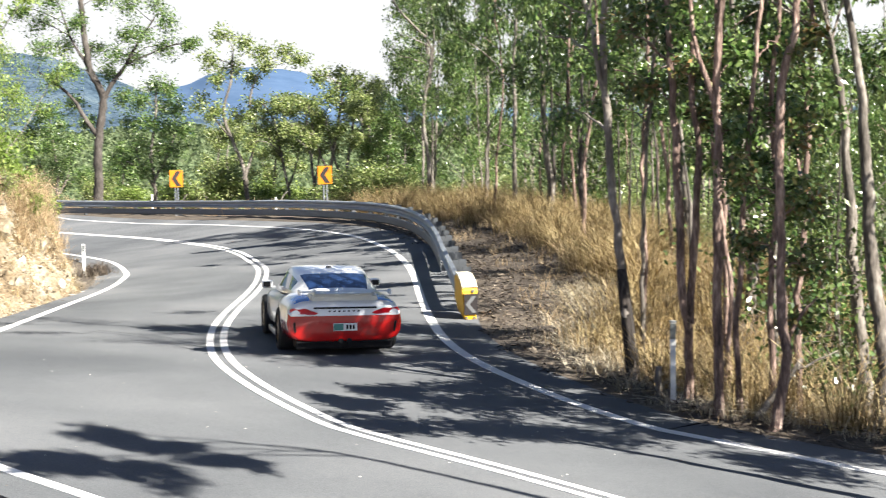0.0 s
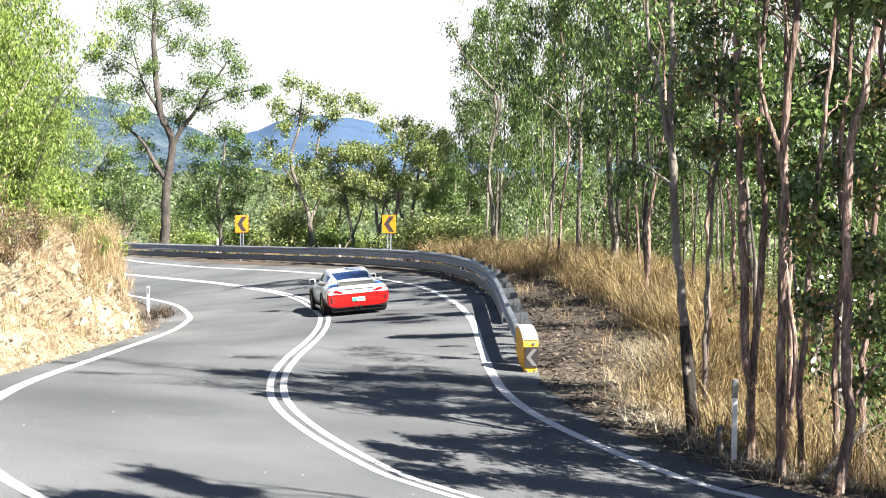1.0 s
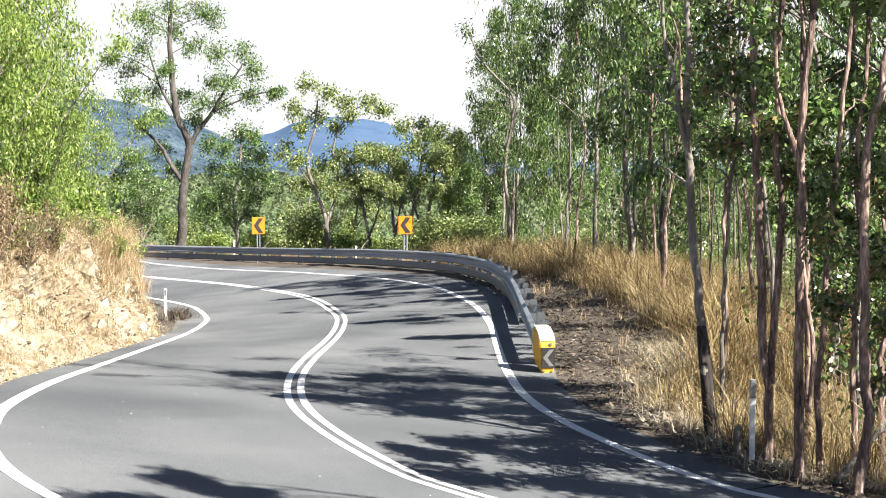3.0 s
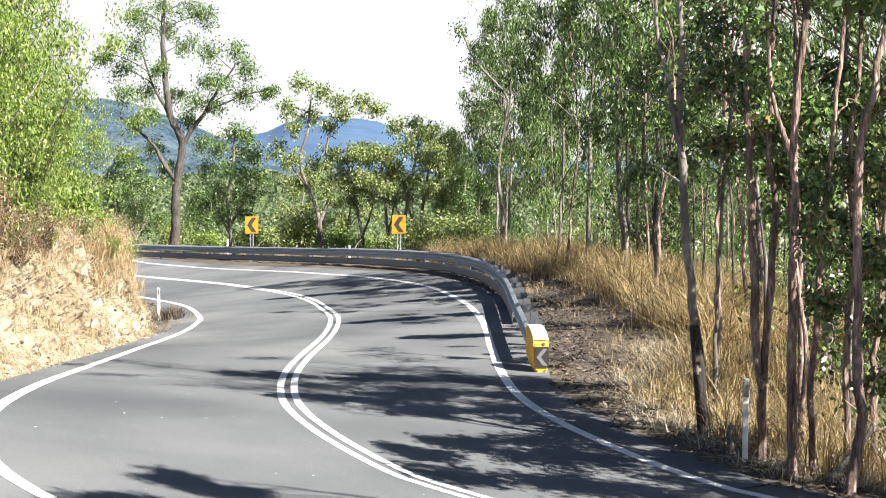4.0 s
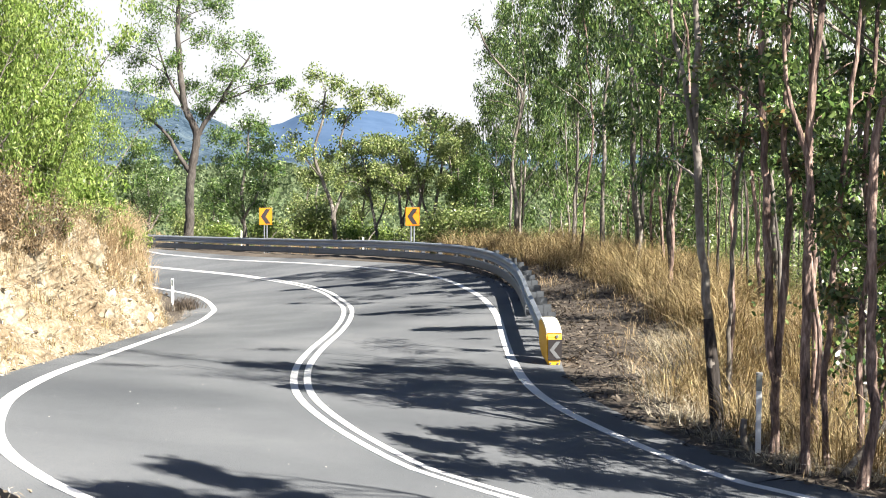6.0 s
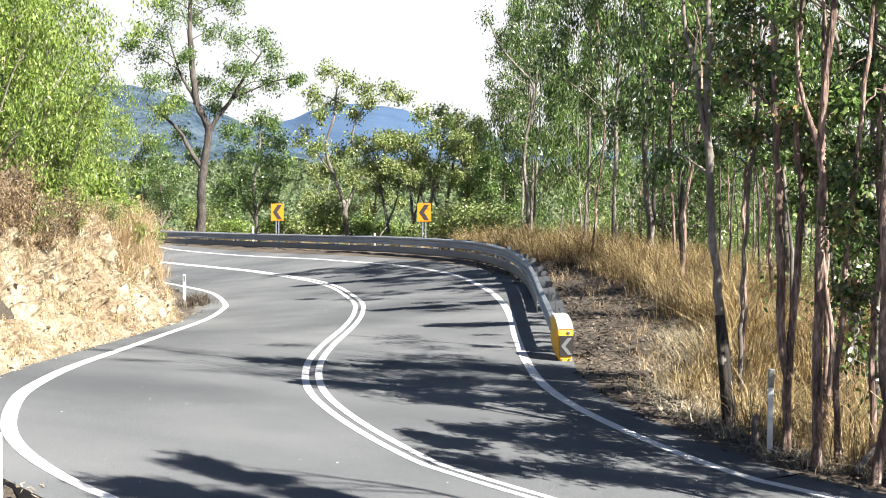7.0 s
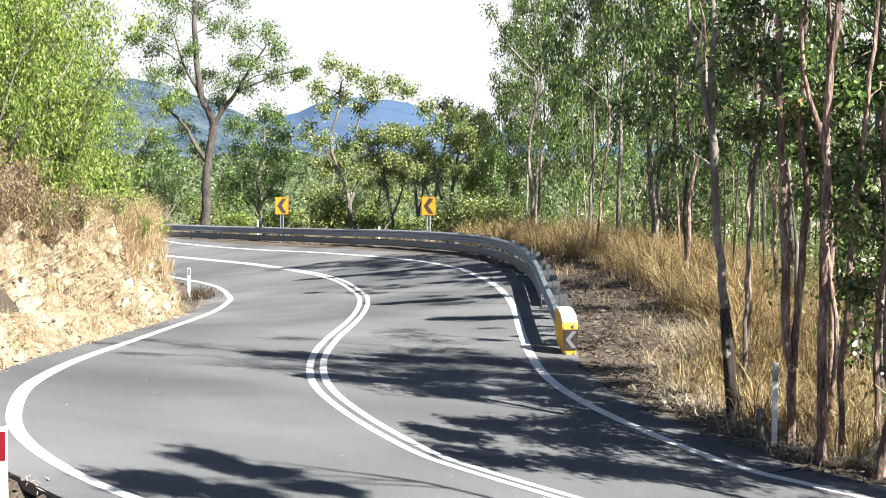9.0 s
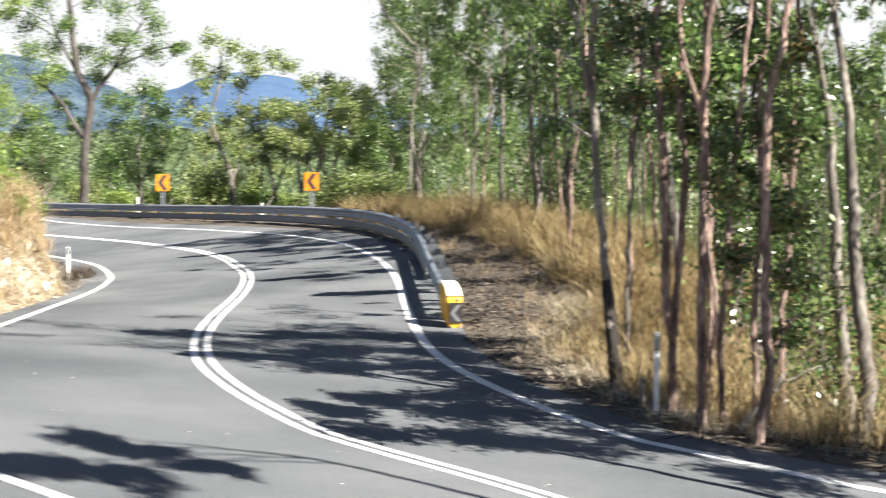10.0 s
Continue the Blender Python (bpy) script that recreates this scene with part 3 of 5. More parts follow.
def leaves_mesh(name, seed, tips, per_tip, spread, length, width, droop, mat, squash=0.75, hang=0.0):
    """A crown of separate leaves, in clusters round the tips."""
    g = np.random.default_rng(seed)
    c = np.repeat(np.array([tuple(t) for t in tips]), per_tip, axis=0)
    n = len(c)
    size = np.repeat(g.uniform(0.6, 1.3, len(tips)), per_tip)[:, None]
    c = c + np.clip(g.normal(0, 1, (n, 3)), -1.7, 1.7) * np.array([1, 1, squash]) * spread * size
    if hang:
        c[:, 2] -= g.exponential(hang, n)
    d = g.normal(0, 1, (n, 3)) * (1 - droop) + np.array([0, 0, -1.4 * droop])
    d /= np.linalg.norm(d, axis=1)[:, None]
    s = np.cross(d, g.normal(0, 1, (n, 3)))
    s /= np.linalg.norm(s, axis=1)[:, None] + 1e-9
    L = (length * g.uniform(0.6, 1.25, n))[:, None]
    W = (width * g.uniform(0.7, 1.25, n))[:, None]
    v = np.stack([c, c + d * L * 0.45 + s * W / 2, c + d * L, c + d * L * 0.45 - s * W / 2], 1)
    return quads_of(name, v, mat)


def gum_tree(name, seed, height, radius, label, bark, leaf, lean=(0, 0), clear=0.4, limbs=9, reach=0.3, rise=0.9, twigs=5, per_tip=40, spread=0.28,
             length=0.14, width=0.04, droop=0.6, wobble=0.05, group="", hang=0.0):
    rng = random.Random(seed)
    lines, tips = [], []
    off = Vector((0, 0, -0.35))
    d = Vector((lean[0], lean[1], 1.0))
    n = 20
    pts, radii = [], []
    ph, w1 = rng.uniform(0, 6.28), rng.uniform(0.6, 1.4)
    for i in range(n):
        f = i / (n - 1)
        sway = Vector((math.sin(ph + f * 5 * w1), math.cos(ph * 1.7 + f * 4.3 * w1), 0)) * wobble * height * 0.12 * f ** 0.7
        pts.append(off + Vector((d.x * height * f, d.y * height * f, height * f + 0.35 * f)) + sway + Vector((rng.gauss(0, 0.024), rng.gauss(0, 0.024), 0)))
        flare = (1 + 0.3 * max(0, 1 - f * 12)) * rng.uniform(0.88, 1.12)
        radii.append(radius * (1 - 0.82 * f) * flare)
    lines.append((pts, radii))
    for i in range(limbs):
        f = clear + (0.98 - clear) * (i + rng.random() * 0.8) / limbs
        p, td = along(pts, f)
        an = i * 2.4 + rng.uniform(-0.5, 0.5)
        el = rise * rng.uniform(0.6, 1.3)
        dd = Vector((math.cos(an), math.sin(an), el)) + td * 0.3
        ll = reach * height * (1.15 - 0.7 * (f - clear) / (1 - clear)) * rng.uniform(0.65, 1.2)
        r = radius * (1 - 0.82 * f) * rng.uniform(0.4, 0.6)
        lp, lr = limb(rng, p, dd, ll, r, r * 0.25, 7, 0.16, 0.05)
        lines.append((lp, lr))
        for j in range(twigs):
            tf = 0.35 + 0.65 * (j + rng.random()) / twigs
            q, qd = along(lp, min(tf, 1.0))
            td2 = qd + Vector((rng.gauss(0, 0.7), rng.gauss(0, 0.7), rng.gauss(0.1, 0.5)))
            tp, tr = limb(rng, q, td2, ll * rng.uniform(0.22, 0.42), max(0.004, r * 0.3), 0.003, 4, 0.22, -0.04)
            lines.append((tp, tr))
            tips += [tp[-1], tp[2]]
        tips.append(lp[-1])
    tips.append(pts[-1])
    root = tagged(new(name), label, "tree", group)
    part("trunk", tubes_mesh("trunk", lines, bark), bark, root)
    part("crown", leaves_mesh("crown", seed, tips, per_tip, spread, length, width, droop, leaf, 0.75, hang), leaf, root)
    return root


def shrub(name, seed, height, wide, label, bark, leaf, stems=7, twigs=9, per_tip=40, spread=0.22, length=0.12, width=0.05, droop=0.3, group="", category="shrub"):
    rng = random.Random(seed)
    lines, tips = [], []
    for i in range(stems):
        an = i * 2.4 + rng.uniform(-0.4, 0.4)
        out = rng.uniform(0.1, 1.0) * wide / height
        d = Vector((math.cos(an) * out, math.sin(an) * out, 1.0))
        p, r = limb(rng, Vector((rng.uniform(-0.12, 0.12), rng.uniform(-0.12, 0.12), -0.15)), d, height * rng.uniform(0.75, 1.1), 0.035, 0.008, 8, 0.14)
        lines.append((p, r))
        for j in range(twigs):
            q, qd = along(p, 0.2 + 0.8 * (j + rng.random()) / twigs)
            td = Vector((rng.gauss(0, 1), rng.gauss(0, 1), rng.uniform(-0.1, 0.9)))
            tp, tr = limb(rng, q, td, height * rng.uniform(0.12, 0.28), 0.01, 0.003, 4, 0.2)
            lines.append((tp, tr))
            tips += [tp[-1], tp[1]]
        tips.append(p[-1])
    root = tagged(new(name), label, category, group)
    part("branch_frame", tubes_mesh("branch_frame", lines, bark, 5), bark, root)
    part("foliage", leaves_mesh("foliage", seed, tips, per_tip, spread, length, width, droop, leaf, 0.9), leaf, root)
    return root


def stand(root, x, y, yaw=0.0, sink=0.0):
    root.matrix_basis = pose(x, y, gz(x, y) - sink, 0, 0, yaw)
    return root


def plant(proto, x, y, yaw, size):
    m = pose(x, y, gz(x, y) - 0.03, 0, 0, yaw) @ Matrix.Diagonal((size, size, size, 1))
    return copy_thing(proto, m)


def clump_tree(label, seed, x, y, stems, clumps, bark, leaf, group, leaves=420, length=0.14, width=0.05, droop=0.45, twigs=7, depth=1.0, hang=0.0, puff=0.34):
    """A tree from its stems, each (radius, [(across, height) or (across, back, height), ...]), and its leafy
    masses, each (across, back, height, size); a limb grows to each mass and divides into leafy twigs."""
    rng = random.Random(seed)
    base = gz(x, y)
    lines, axis = [], []
    for r, path in stems:
        p = [Vector((q[0], q[1] if len(q) > 2 else 0.0, q[-1])) for q in path]
        fine = spline([tuple(q) for q in p], 0.3)
        pts = [Vector(q) + Vector((rng.gauss(0, 0.012), rng.gauss(0, 0.02), 0)) for q in fine] + [p[-1]]
        rad = [r * (1 - 0.72 * i / len(pts)) * rng.uniform(0.9, 1.1) * (1 + 0.3 * max(0, 1 - i / 2)) for i in range(len(pts))]
        lines.append((pts, rad))
        axis += list(zip(pts[2:], rad[2:]))
    tips, sizes = [], []
    for cx, cy, cz, size in clumps:
        c = Vector((cx, cy * depth, cz))
        a, r = min(axis, key=lambda q: (q[0] - c).length + 1.6 * max(0, q[0].z - c.z + 0.35 * math.hypot(q[0].x - c.x, q[0].y - c.y)))
        r = max(0.008, min(r * 0.6, 0.012 * (c - a).length + 0.01))
        n = 8
        pts, rad = [], []
        sag = Vector((rng.gauss(0, 0.12), rng.gauss(0, 0.12), rng.uniform(0.02, 0.2))) * (c - a).length
        for i in range(n):
            f = i / (n - 1)
            pts.append(a.lerp(c, f) + sag * math.sin(f * 3.1416) + Vector((rng.gauss(0, 0.02), rng.gauss(0, 0.02), rng.gauss(0, 0.02))) * (1 if 0 < i else 0))
            rad.append(r * (1 - 0.7 * f))
        lines.append((pts, rad))
        for k in range(twigs):
            q, _ = along(pts, rng.uniform(0.6, 1.0))
            u = Vector((rng.gauss(0, 1), rng.gauss(0, 1), rng.gauss(0, 0.9))).normalized() * size * rng.uniform(0.45, 1.0)
            end = c + Vector((u.x, u.y, u.z * 0.95))
            mid = q.lerp(end, 0.5) + Vector((rng.gauss(0, 0.06), rng.gauss(0, 0.06), 0.05)) * size
            lines.append(([q, mid, end], [r * 0.3, r * 0.2, 0.003]))
            tips.append(end)
            tips.append(mid.lerp(end, 0.3))
            sizes += [size, size * 0.8]
    g = np.random.default_rng(seed)
    per = max(8, leaves // (2 * twigs))
    jit = np.repeat(np.array(sizes) * puff, per)[:, None]
    pts = np.repeat(np.array([tuple(t) for t in tips]), per, axis=0) + np.clip(g.normal(0, 1, (len(tips) * per, 3)), -1.5, 1.5) * jit * [1, 1, 0.85]
    root = tagged(new("eucalypt_tree"), label, "tree", group)
    part("trunk", tubes_mesh("trunk", lines, bark), bark, root)
    part("crown", leaves_mesh("crown", seed, [tuple(p) for p in pts], 1, 0.0, length, width, droop, leaf, 0.75, hang), leaf, root)
    root.matrix_basis = pose(x, y, base)
    return root


def masses(seed, count, xr, yr, zr, lo, hi):
    """Places for leafy masses, spread through a box."""
    g = random.Random(seed)
    return [(g.uniform(*xr), g.uniform(*yr), g.uniform(*zr), g.uniform(lo, hi)) for _ in range(count)]


SLENDER = "slender eucalypt with rough reddish bark beside the road"
PALE = "slender eucalypt with pale smooth bark, dark at its foot"
GROUP = "roadside eucalypts"
# the row of trunks on the outer verge
pale = clump_tree(PALE, 11, 3.61, 19.8, [(0.067, [(0, -0.3), (0, 0.1), (-0.11, 1.15), (-0.25, 2.4), (-0.31, 3.3), (-0.35, 4.4), (-0.37, 5.9), (-0.3, 8.5), (-0.4, 11.0)]),
                                  (0.034, [(-0.34, 3.7), (-0.45, 4.25), (-0.56, 4.9), (-0.67, 5.2), (-0.72, 6.2), (-0.9, 8.0)])],
           masses(1, 3, (-1.6, 0.9), (-0.6, 1.5), (7.2, 11.5), 0.5, 0.8) + [(-1.1, 0.2, 4.6, 0.4), (-1.4, 0.5, 5.3, 0.45), (0.1, 0.6, 5.2, 0.4), (-0.9, 0.9, 3.7, 0.35)],
           BARK_PALE, LEAF_GUM, GROUP, 380, 0.13, 0.035, 0.6, hang=0.1)
foot = [Vector(q) for q in spline([(0, 0, -0.3), (0, 0, 0.1), (-0.11, 0, 1.15), (-0.165, 0, 1.62)], 0.3)]
part("dark_foot", tubes_mesh("dark_foot", [(foot, [0.106, 0.098, 0.093, 0.09, 0.087, 0.082, 0.06][:len(foot)])], FOOT_BARK), FOOT_BARK, pale, "blackish bark at the foot")
clump_tree(SLENDER, 12, 4.02, 18.2, [(0.06, [(0, -0.3), (0, 0.1), (0.0, 0.9), (-0.09, 1.4), (-0.12, 2.3), (-0.17, 3.3), (-0.23, 4.3), (-0.26, 5.4), (-0.4, 8.0), (-0.3, 10.5)]),
                                     (0.05, [(0.0, 0.95), (0.07, 1.6), (0.10, 2.4), (0.13, 3.3), (0.05, 4.0), (0.06, 5.0), (0.3, 7.5), (0.5, 9.5)])],
           [(-0.55, 0.1, 5.3, 0.42), (-0.75, 0.3, 4.6, 0.4), (-0.2, 0.4, 5.0, 0.4), (-0.5, 0.6, 3.9, 0.3), (0.1, -0.2, 4.1, 0.28), (0.3, 0.3, 3.5, 0.25)] + masses(2, 3, (-1.2, 1.3), (-0.8, 1), (7, 10.8), 0.5, 0.8),
           BARK_RED, LEAF_RUSTY, GROUP, 300, 0.105, 0.05, 0.35)
clump_tree(SLENDER, 13, 4.16, 17.2, [(0.062, [(0, -0.3), (0, 0.1), (-0.02, 1.4), (-0.03, 2.7), (-0.01, 3.9), (0.04, 4.9), (0.1, 6.0), (0.2, 9.0), (0.3, 11.5)]),
                                     (0.03, [(-0.02, 3.65), (-0.2, 4.1), (-0.31, 4.6), (-0.35, 5.3), (-0.6, 7.5)])],
           [(-0.4, 0.2, 4.7, 0.32), (-0.5, 0.0, 5.3, 0.32), (0.35, 0.3, 4.2, 0.3), (0.25, 0.2, 3.4, 0.26), (0.3, 0.4, 2.9, 0.22)] + masses(3, 3, (-1.0, 1.4), (-1, 1), (7, 11.5), 0.5, 0.8),
           BARK_RED, LEAF_GUM, GROUP, 280, 0.105, 0.05, 0.35)
clump_tree(SLENDER, 14, 4.46, 17.4, [(0.042, [(0, -0.3), (0, 0.1), (-0.04, 0.9), (0.01, 1.8), (0.05, 2.6), (0.14, 3.8), (0.21, 4.5), (0.28, 5.2), (0.35, 7.5), (0.3, 9.5)])],
           [(0.5, 0.2, 3.6, 0.32), (0.25, 0.3, 2.9, 0.28), (0.6, 0.0, 2.6, 0.3), (0.5, 0.4, 4.4, 0.3)] + masses(4, 2, (-0.8, 1.3), (-1, 1), (6.5, 9.5), 0.45, 0.7), BARK_RED, LEAF_DARK, GROUP, 280, 0.105, 0.05, 0.35)
clump_tree(SLENDER, 15, 4.66, 16.5, [(0.064, [(-0.03, -0.3), (-0.02, 0.1), (0.06, 0.6), (0.03, 1.8), (0.01, 2.75), (0.04, 3.75), (0.16, 4.5), (0.3, 5.2), (0.7, 8.0), (0.9, 10.5)]),
                                     (0.03, [(0.04, 0.5), (0.14, 1.0), (0.2, 1.25), (0.45, 1.5)])],
           [(0.3, 0.2, 2.6, 0.3), (0.35, 0.0, 1.9, 0.26), (-0.3, 0.3, 2.8, 0.3), (0.35, 0.4, 3.4, 0.3), (-0.2, 0.5, 2.1, 0.25), (0.35, 0.2, 1.2, 0.2), (0.4, 0.1, 4.3, 0.3)] + masses(5, 3, (-0.5, 2.0), (-1, 1), (6.5, 11), 0.5, 0.8),
           BARK_RED, LEAF_RUSTY, GROUP, 280, 0.105, 0.05, 0.35)
clump_tree(SLENDER, 16, 4.9, 17.6, [(0.045, [(0, -0.3), (0.02, 0.5), (-0.03, 1.6), (0.05, 2.8), (0.0, 4.0), (0.12, 6.0), (0.1, 9.0)])],
           [(0.35, 0.2, 2.7, 0.35), (-0.3, 0.3, 3.2, 0.32), (0.4, 0.4, 3.9, 0.35), (-0.2, 0.3, 4.5, 0.3)] + masses(6, 2, (-1, 1.3), (-1, 1), (6.5, 9), 0.45, 0.7), BARK_RED, LEAF_GUM, GROUP, 280, 0.105, 0.05, 0.35)
for seed, x, y, h, r, lx in ((23, 4.62, 18.9, 9.0, 0.034, -0.2), (24, 4.2, 22.4, 9.5, 0.04, 0.25), (25, 5.2, 21.0, 10.0, 0.046, -0.15), (17, 5.6, 18.9, 11.0, 0.05, 0.2), (26, 4.75, 25.2, 9.5, 0.05, 0.1),
                             (18, 6.1, 21.5, 11.0, 0.05, -0.2)):
    g = random.Random(seed)
    w = g.uniform(-0.12, 0.12)
    clump_tree(SLENDER, seed, x, y, [(r, [(0, -0.3), (0.02, 0.3), (w, 1.7), (lx * 0.5 - w * 0.4, 3.4), (lx * 0.7 + w, 5.0), (lx, 7.0), (lx * 1.4, h)])],
               masses(seed, 4, (-0.8, 0.8), (-0.6, 0.8), (2.6 if x > 4.8 and y < 22 else 4.0, 5.3), 0.28, 0.42) + masses(seed + 50, 2, (-1.3, 1.3), (-1, 1), (6.8, h), 0.5, 0.8),
               BARK_GREY if seed in (24, 18) else BARK_RED, LEAF_DARK if seed % 2 else LEAF_GUM, GROUP, 320, 0.115, 0.05, 0.4)

# kinds of tree for the woods
WOOD = "eucalypts in the wood below the road"
protos = [
    gum_tree("eucalypt_tree", 31, 13.0, 0.075, "tall grey-barked eucalypt with drooping green leaves", BARK_GREY, LEAF_DARK, (0.02, 0), 0.26, 14, 0.2, 0.6, 3, 80, 0.2, 0.2, 0.052, 0.74, 0.2, WOOD, hang=0.3),
    gum_tree("eucalypt_tree", 32, 14.5, 0.085, "tall grey-barked eucalypt with drooping green leaves", BARK_GREY, LEAF_DARK, (-0.02, 0), 0.28, 15, 0.2, 0.6, 3, 80, 0.2, 0.2, 0.052, 0.74, 0.2, WOOD, hang=0.3),
    gum_tree("eucalypt_tree", 33, 11.0, 0.06, "tall pale-barked eucalypt with drooping leaves", BARK_PALE, LEAF_GUM, (0.04, 0.02), 0.28, 12, 0.22, 0.7, 3, 64, 0.19, 0.19, 0.052, 0.66, 0.22, WOOD, hang=0.22),
    gum_tree("eucalypt_tree", 34, 9.0, 0.05, "young reddish eucalypt with dark leaves", BARK_RED, LEAF_DARK, (-0.04, 0.02), 0.3, 12, 0.22, 0.8, 3, 62, 0.19, 0.16, 0.06, 0.5, 0.22, WOOD, hang=0.1),
]
sapling = shrub("sapling", 41, 3.6, 1.5, "leafy eucalypt sapling with olive leaves", BARK_GREY, LEAF_OLIVE, 7, 8, 26, 0.24, 0.15, 0.055, 0.4, "saplings in the wood")
for i, pr in enumerate(protos):
    stand(pr, (10.5, 11.5, 9.2, 9.0)[i], (40, 50, 34, 29.5)[i])
stand(sapling, 9.4, 36.0)

rng = random.Random(5)
spots = [(10.5, 40), (11.5, 50), (9.2, 34), (9.0, 29.5)]


def scatter(count, xr, yr, gap, kinds, smin, smax, s_min, tries=40):
    done = 0
    for _ in range(count * tries):
        if done >= count:
            break
        x, y = rng.uniform(*xr), rng.uniform(*yr)
        _, s, left, _ = ground_z([x], [y], True)
        if left[0] or s[0] < s_min or min((math.hypot(x - a, y - b) for a, b in spots), default=9) < gap:
            continue
        if abs(x / y) > 0.42 or (x < 6.5 and 53 < y < 67):
            continue
        spots.append((x, y))
        size = rng.uniform(smin, smax) * (1.0 if x / y < 0.17 else 0.6)
        plant(rng.choice(kinds), x, y, rng.uniform(0, 360), size)
        done += 1


# tree just outside the view, added to shade the verge
for x, y, k, size in ((8.8, 21.6, 3, 0.9),):
    plant(protos[k], x, y, k * 50 + y * 7, size)
    spots.append((x, y))
scatter(5, (11, 17), (30, 46), 1.8, protos, 0.6, 0.75, 10.5)
scatter(27, (3.5, 20), (41, 62), 1.5, protos, 0.75, 1.1, 4.4)
scatter(22, (2.8, 24), (60, 92), 1.9, protos, 0.8, 1.1, 4.5)
scatter(13, (2.0, 22), (58, 92), 1.6, [sapling], 1.1, 1.9, 5.0)
sapling_dark = shrub("sapling", 42, 3.4, 1.3, "dark green leafy sapling among the trunks", BARK_GREY, LEAF_DARK, 6, 8, 28, 0.22, 0.12, 0.058, 0.4, "saplings in the wood")
stand(sapling_dark, 6.9, 20.9)
for x, y, yaw, size in ((8.6, 27.6, 10, 1.0), (9.6, 31.0, 300, 1.1)):
    plant(sapling_dark, x, y, yaw, size)
scatter(20, (6.5, 20), (33, 60), 1.2, [sapling, sapling_dark, sapling_dark, sapling_dark], 0.6, 1.15, 6.5)
# bare dark poles between the grass and the wood
pole = gum_tree("eucalypt_tree", 35, 11.5, 0.062, "slim dark-trunked eucalypt with a high thin crown", BARK_DARK, LEAF_DARK, (0.02, 0.01), 0.5, 6, 0.13, 0.7, 2, 46, 0.15, 0.15, 0.05, 0.6, 0.2, WOOD)
stand(pole, 5.6, 37.5)
pole_red = gum_tree("eucalypt_tree", 36, 10.5, 0.05, "slim reddish eucalypt with a high thin crown", BARK_RED, LEAF_GUM, (-0.03, 0.0), 0.5, 6, 0.13, 0.7, 2, 46, 0.15, 0.15, 0.05, 0.6, 0.24, WOOD)
stand(pole_red, 6.6, 31.5)
spots += [(5.6, 37.5), (6.6, 31.5)]
scatter(30, (4.0, 15), (25, 58), 0.75, [pole, pole_red], 0.75, 1.1, 4.0)
# spreading trees added along the outer verge; unseen bunched crowns shade chosen road spots
SHADE = "spreading eucalypt with a heavy bunched crown, added to shade the road"
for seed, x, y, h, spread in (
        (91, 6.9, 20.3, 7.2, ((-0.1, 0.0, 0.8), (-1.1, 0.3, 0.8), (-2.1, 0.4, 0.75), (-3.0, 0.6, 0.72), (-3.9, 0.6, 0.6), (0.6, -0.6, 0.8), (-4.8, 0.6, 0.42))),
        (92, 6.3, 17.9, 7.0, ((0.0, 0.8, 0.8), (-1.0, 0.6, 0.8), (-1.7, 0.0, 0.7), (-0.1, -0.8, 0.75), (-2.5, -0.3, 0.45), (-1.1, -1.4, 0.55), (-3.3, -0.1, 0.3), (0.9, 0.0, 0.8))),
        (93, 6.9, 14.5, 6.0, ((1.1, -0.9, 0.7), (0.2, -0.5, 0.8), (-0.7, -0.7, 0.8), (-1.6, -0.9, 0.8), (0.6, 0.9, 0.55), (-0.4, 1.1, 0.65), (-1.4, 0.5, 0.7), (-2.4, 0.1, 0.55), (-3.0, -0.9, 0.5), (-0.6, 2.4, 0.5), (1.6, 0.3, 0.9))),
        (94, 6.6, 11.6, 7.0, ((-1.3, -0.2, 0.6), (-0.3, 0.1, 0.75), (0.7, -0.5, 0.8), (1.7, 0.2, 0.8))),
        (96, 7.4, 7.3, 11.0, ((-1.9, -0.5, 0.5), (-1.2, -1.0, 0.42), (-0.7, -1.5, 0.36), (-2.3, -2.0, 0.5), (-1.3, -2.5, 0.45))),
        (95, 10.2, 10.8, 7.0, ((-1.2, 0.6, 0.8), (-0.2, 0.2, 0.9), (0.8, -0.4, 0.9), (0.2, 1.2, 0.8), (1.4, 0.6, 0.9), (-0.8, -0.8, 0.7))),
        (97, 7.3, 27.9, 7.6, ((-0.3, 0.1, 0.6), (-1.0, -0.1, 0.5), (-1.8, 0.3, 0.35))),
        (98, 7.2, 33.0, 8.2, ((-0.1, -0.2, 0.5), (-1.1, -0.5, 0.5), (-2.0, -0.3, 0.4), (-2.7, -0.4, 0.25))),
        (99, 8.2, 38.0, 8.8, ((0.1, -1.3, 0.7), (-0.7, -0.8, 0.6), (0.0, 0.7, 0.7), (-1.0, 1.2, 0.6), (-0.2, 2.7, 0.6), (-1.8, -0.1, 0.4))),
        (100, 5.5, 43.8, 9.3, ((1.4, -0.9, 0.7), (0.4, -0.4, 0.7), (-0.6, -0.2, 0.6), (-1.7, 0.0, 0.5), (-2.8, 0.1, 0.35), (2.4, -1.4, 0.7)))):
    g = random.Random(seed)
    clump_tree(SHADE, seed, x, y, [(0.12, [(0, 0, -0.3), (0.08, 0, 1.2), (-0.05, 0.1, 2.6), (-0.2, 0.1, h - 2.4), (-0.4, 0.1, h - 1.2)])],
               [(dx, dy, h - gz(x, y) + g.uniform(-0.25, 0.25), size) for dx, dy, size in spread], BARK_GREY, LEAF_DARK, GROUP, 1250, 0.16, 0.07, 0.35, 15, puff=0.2)

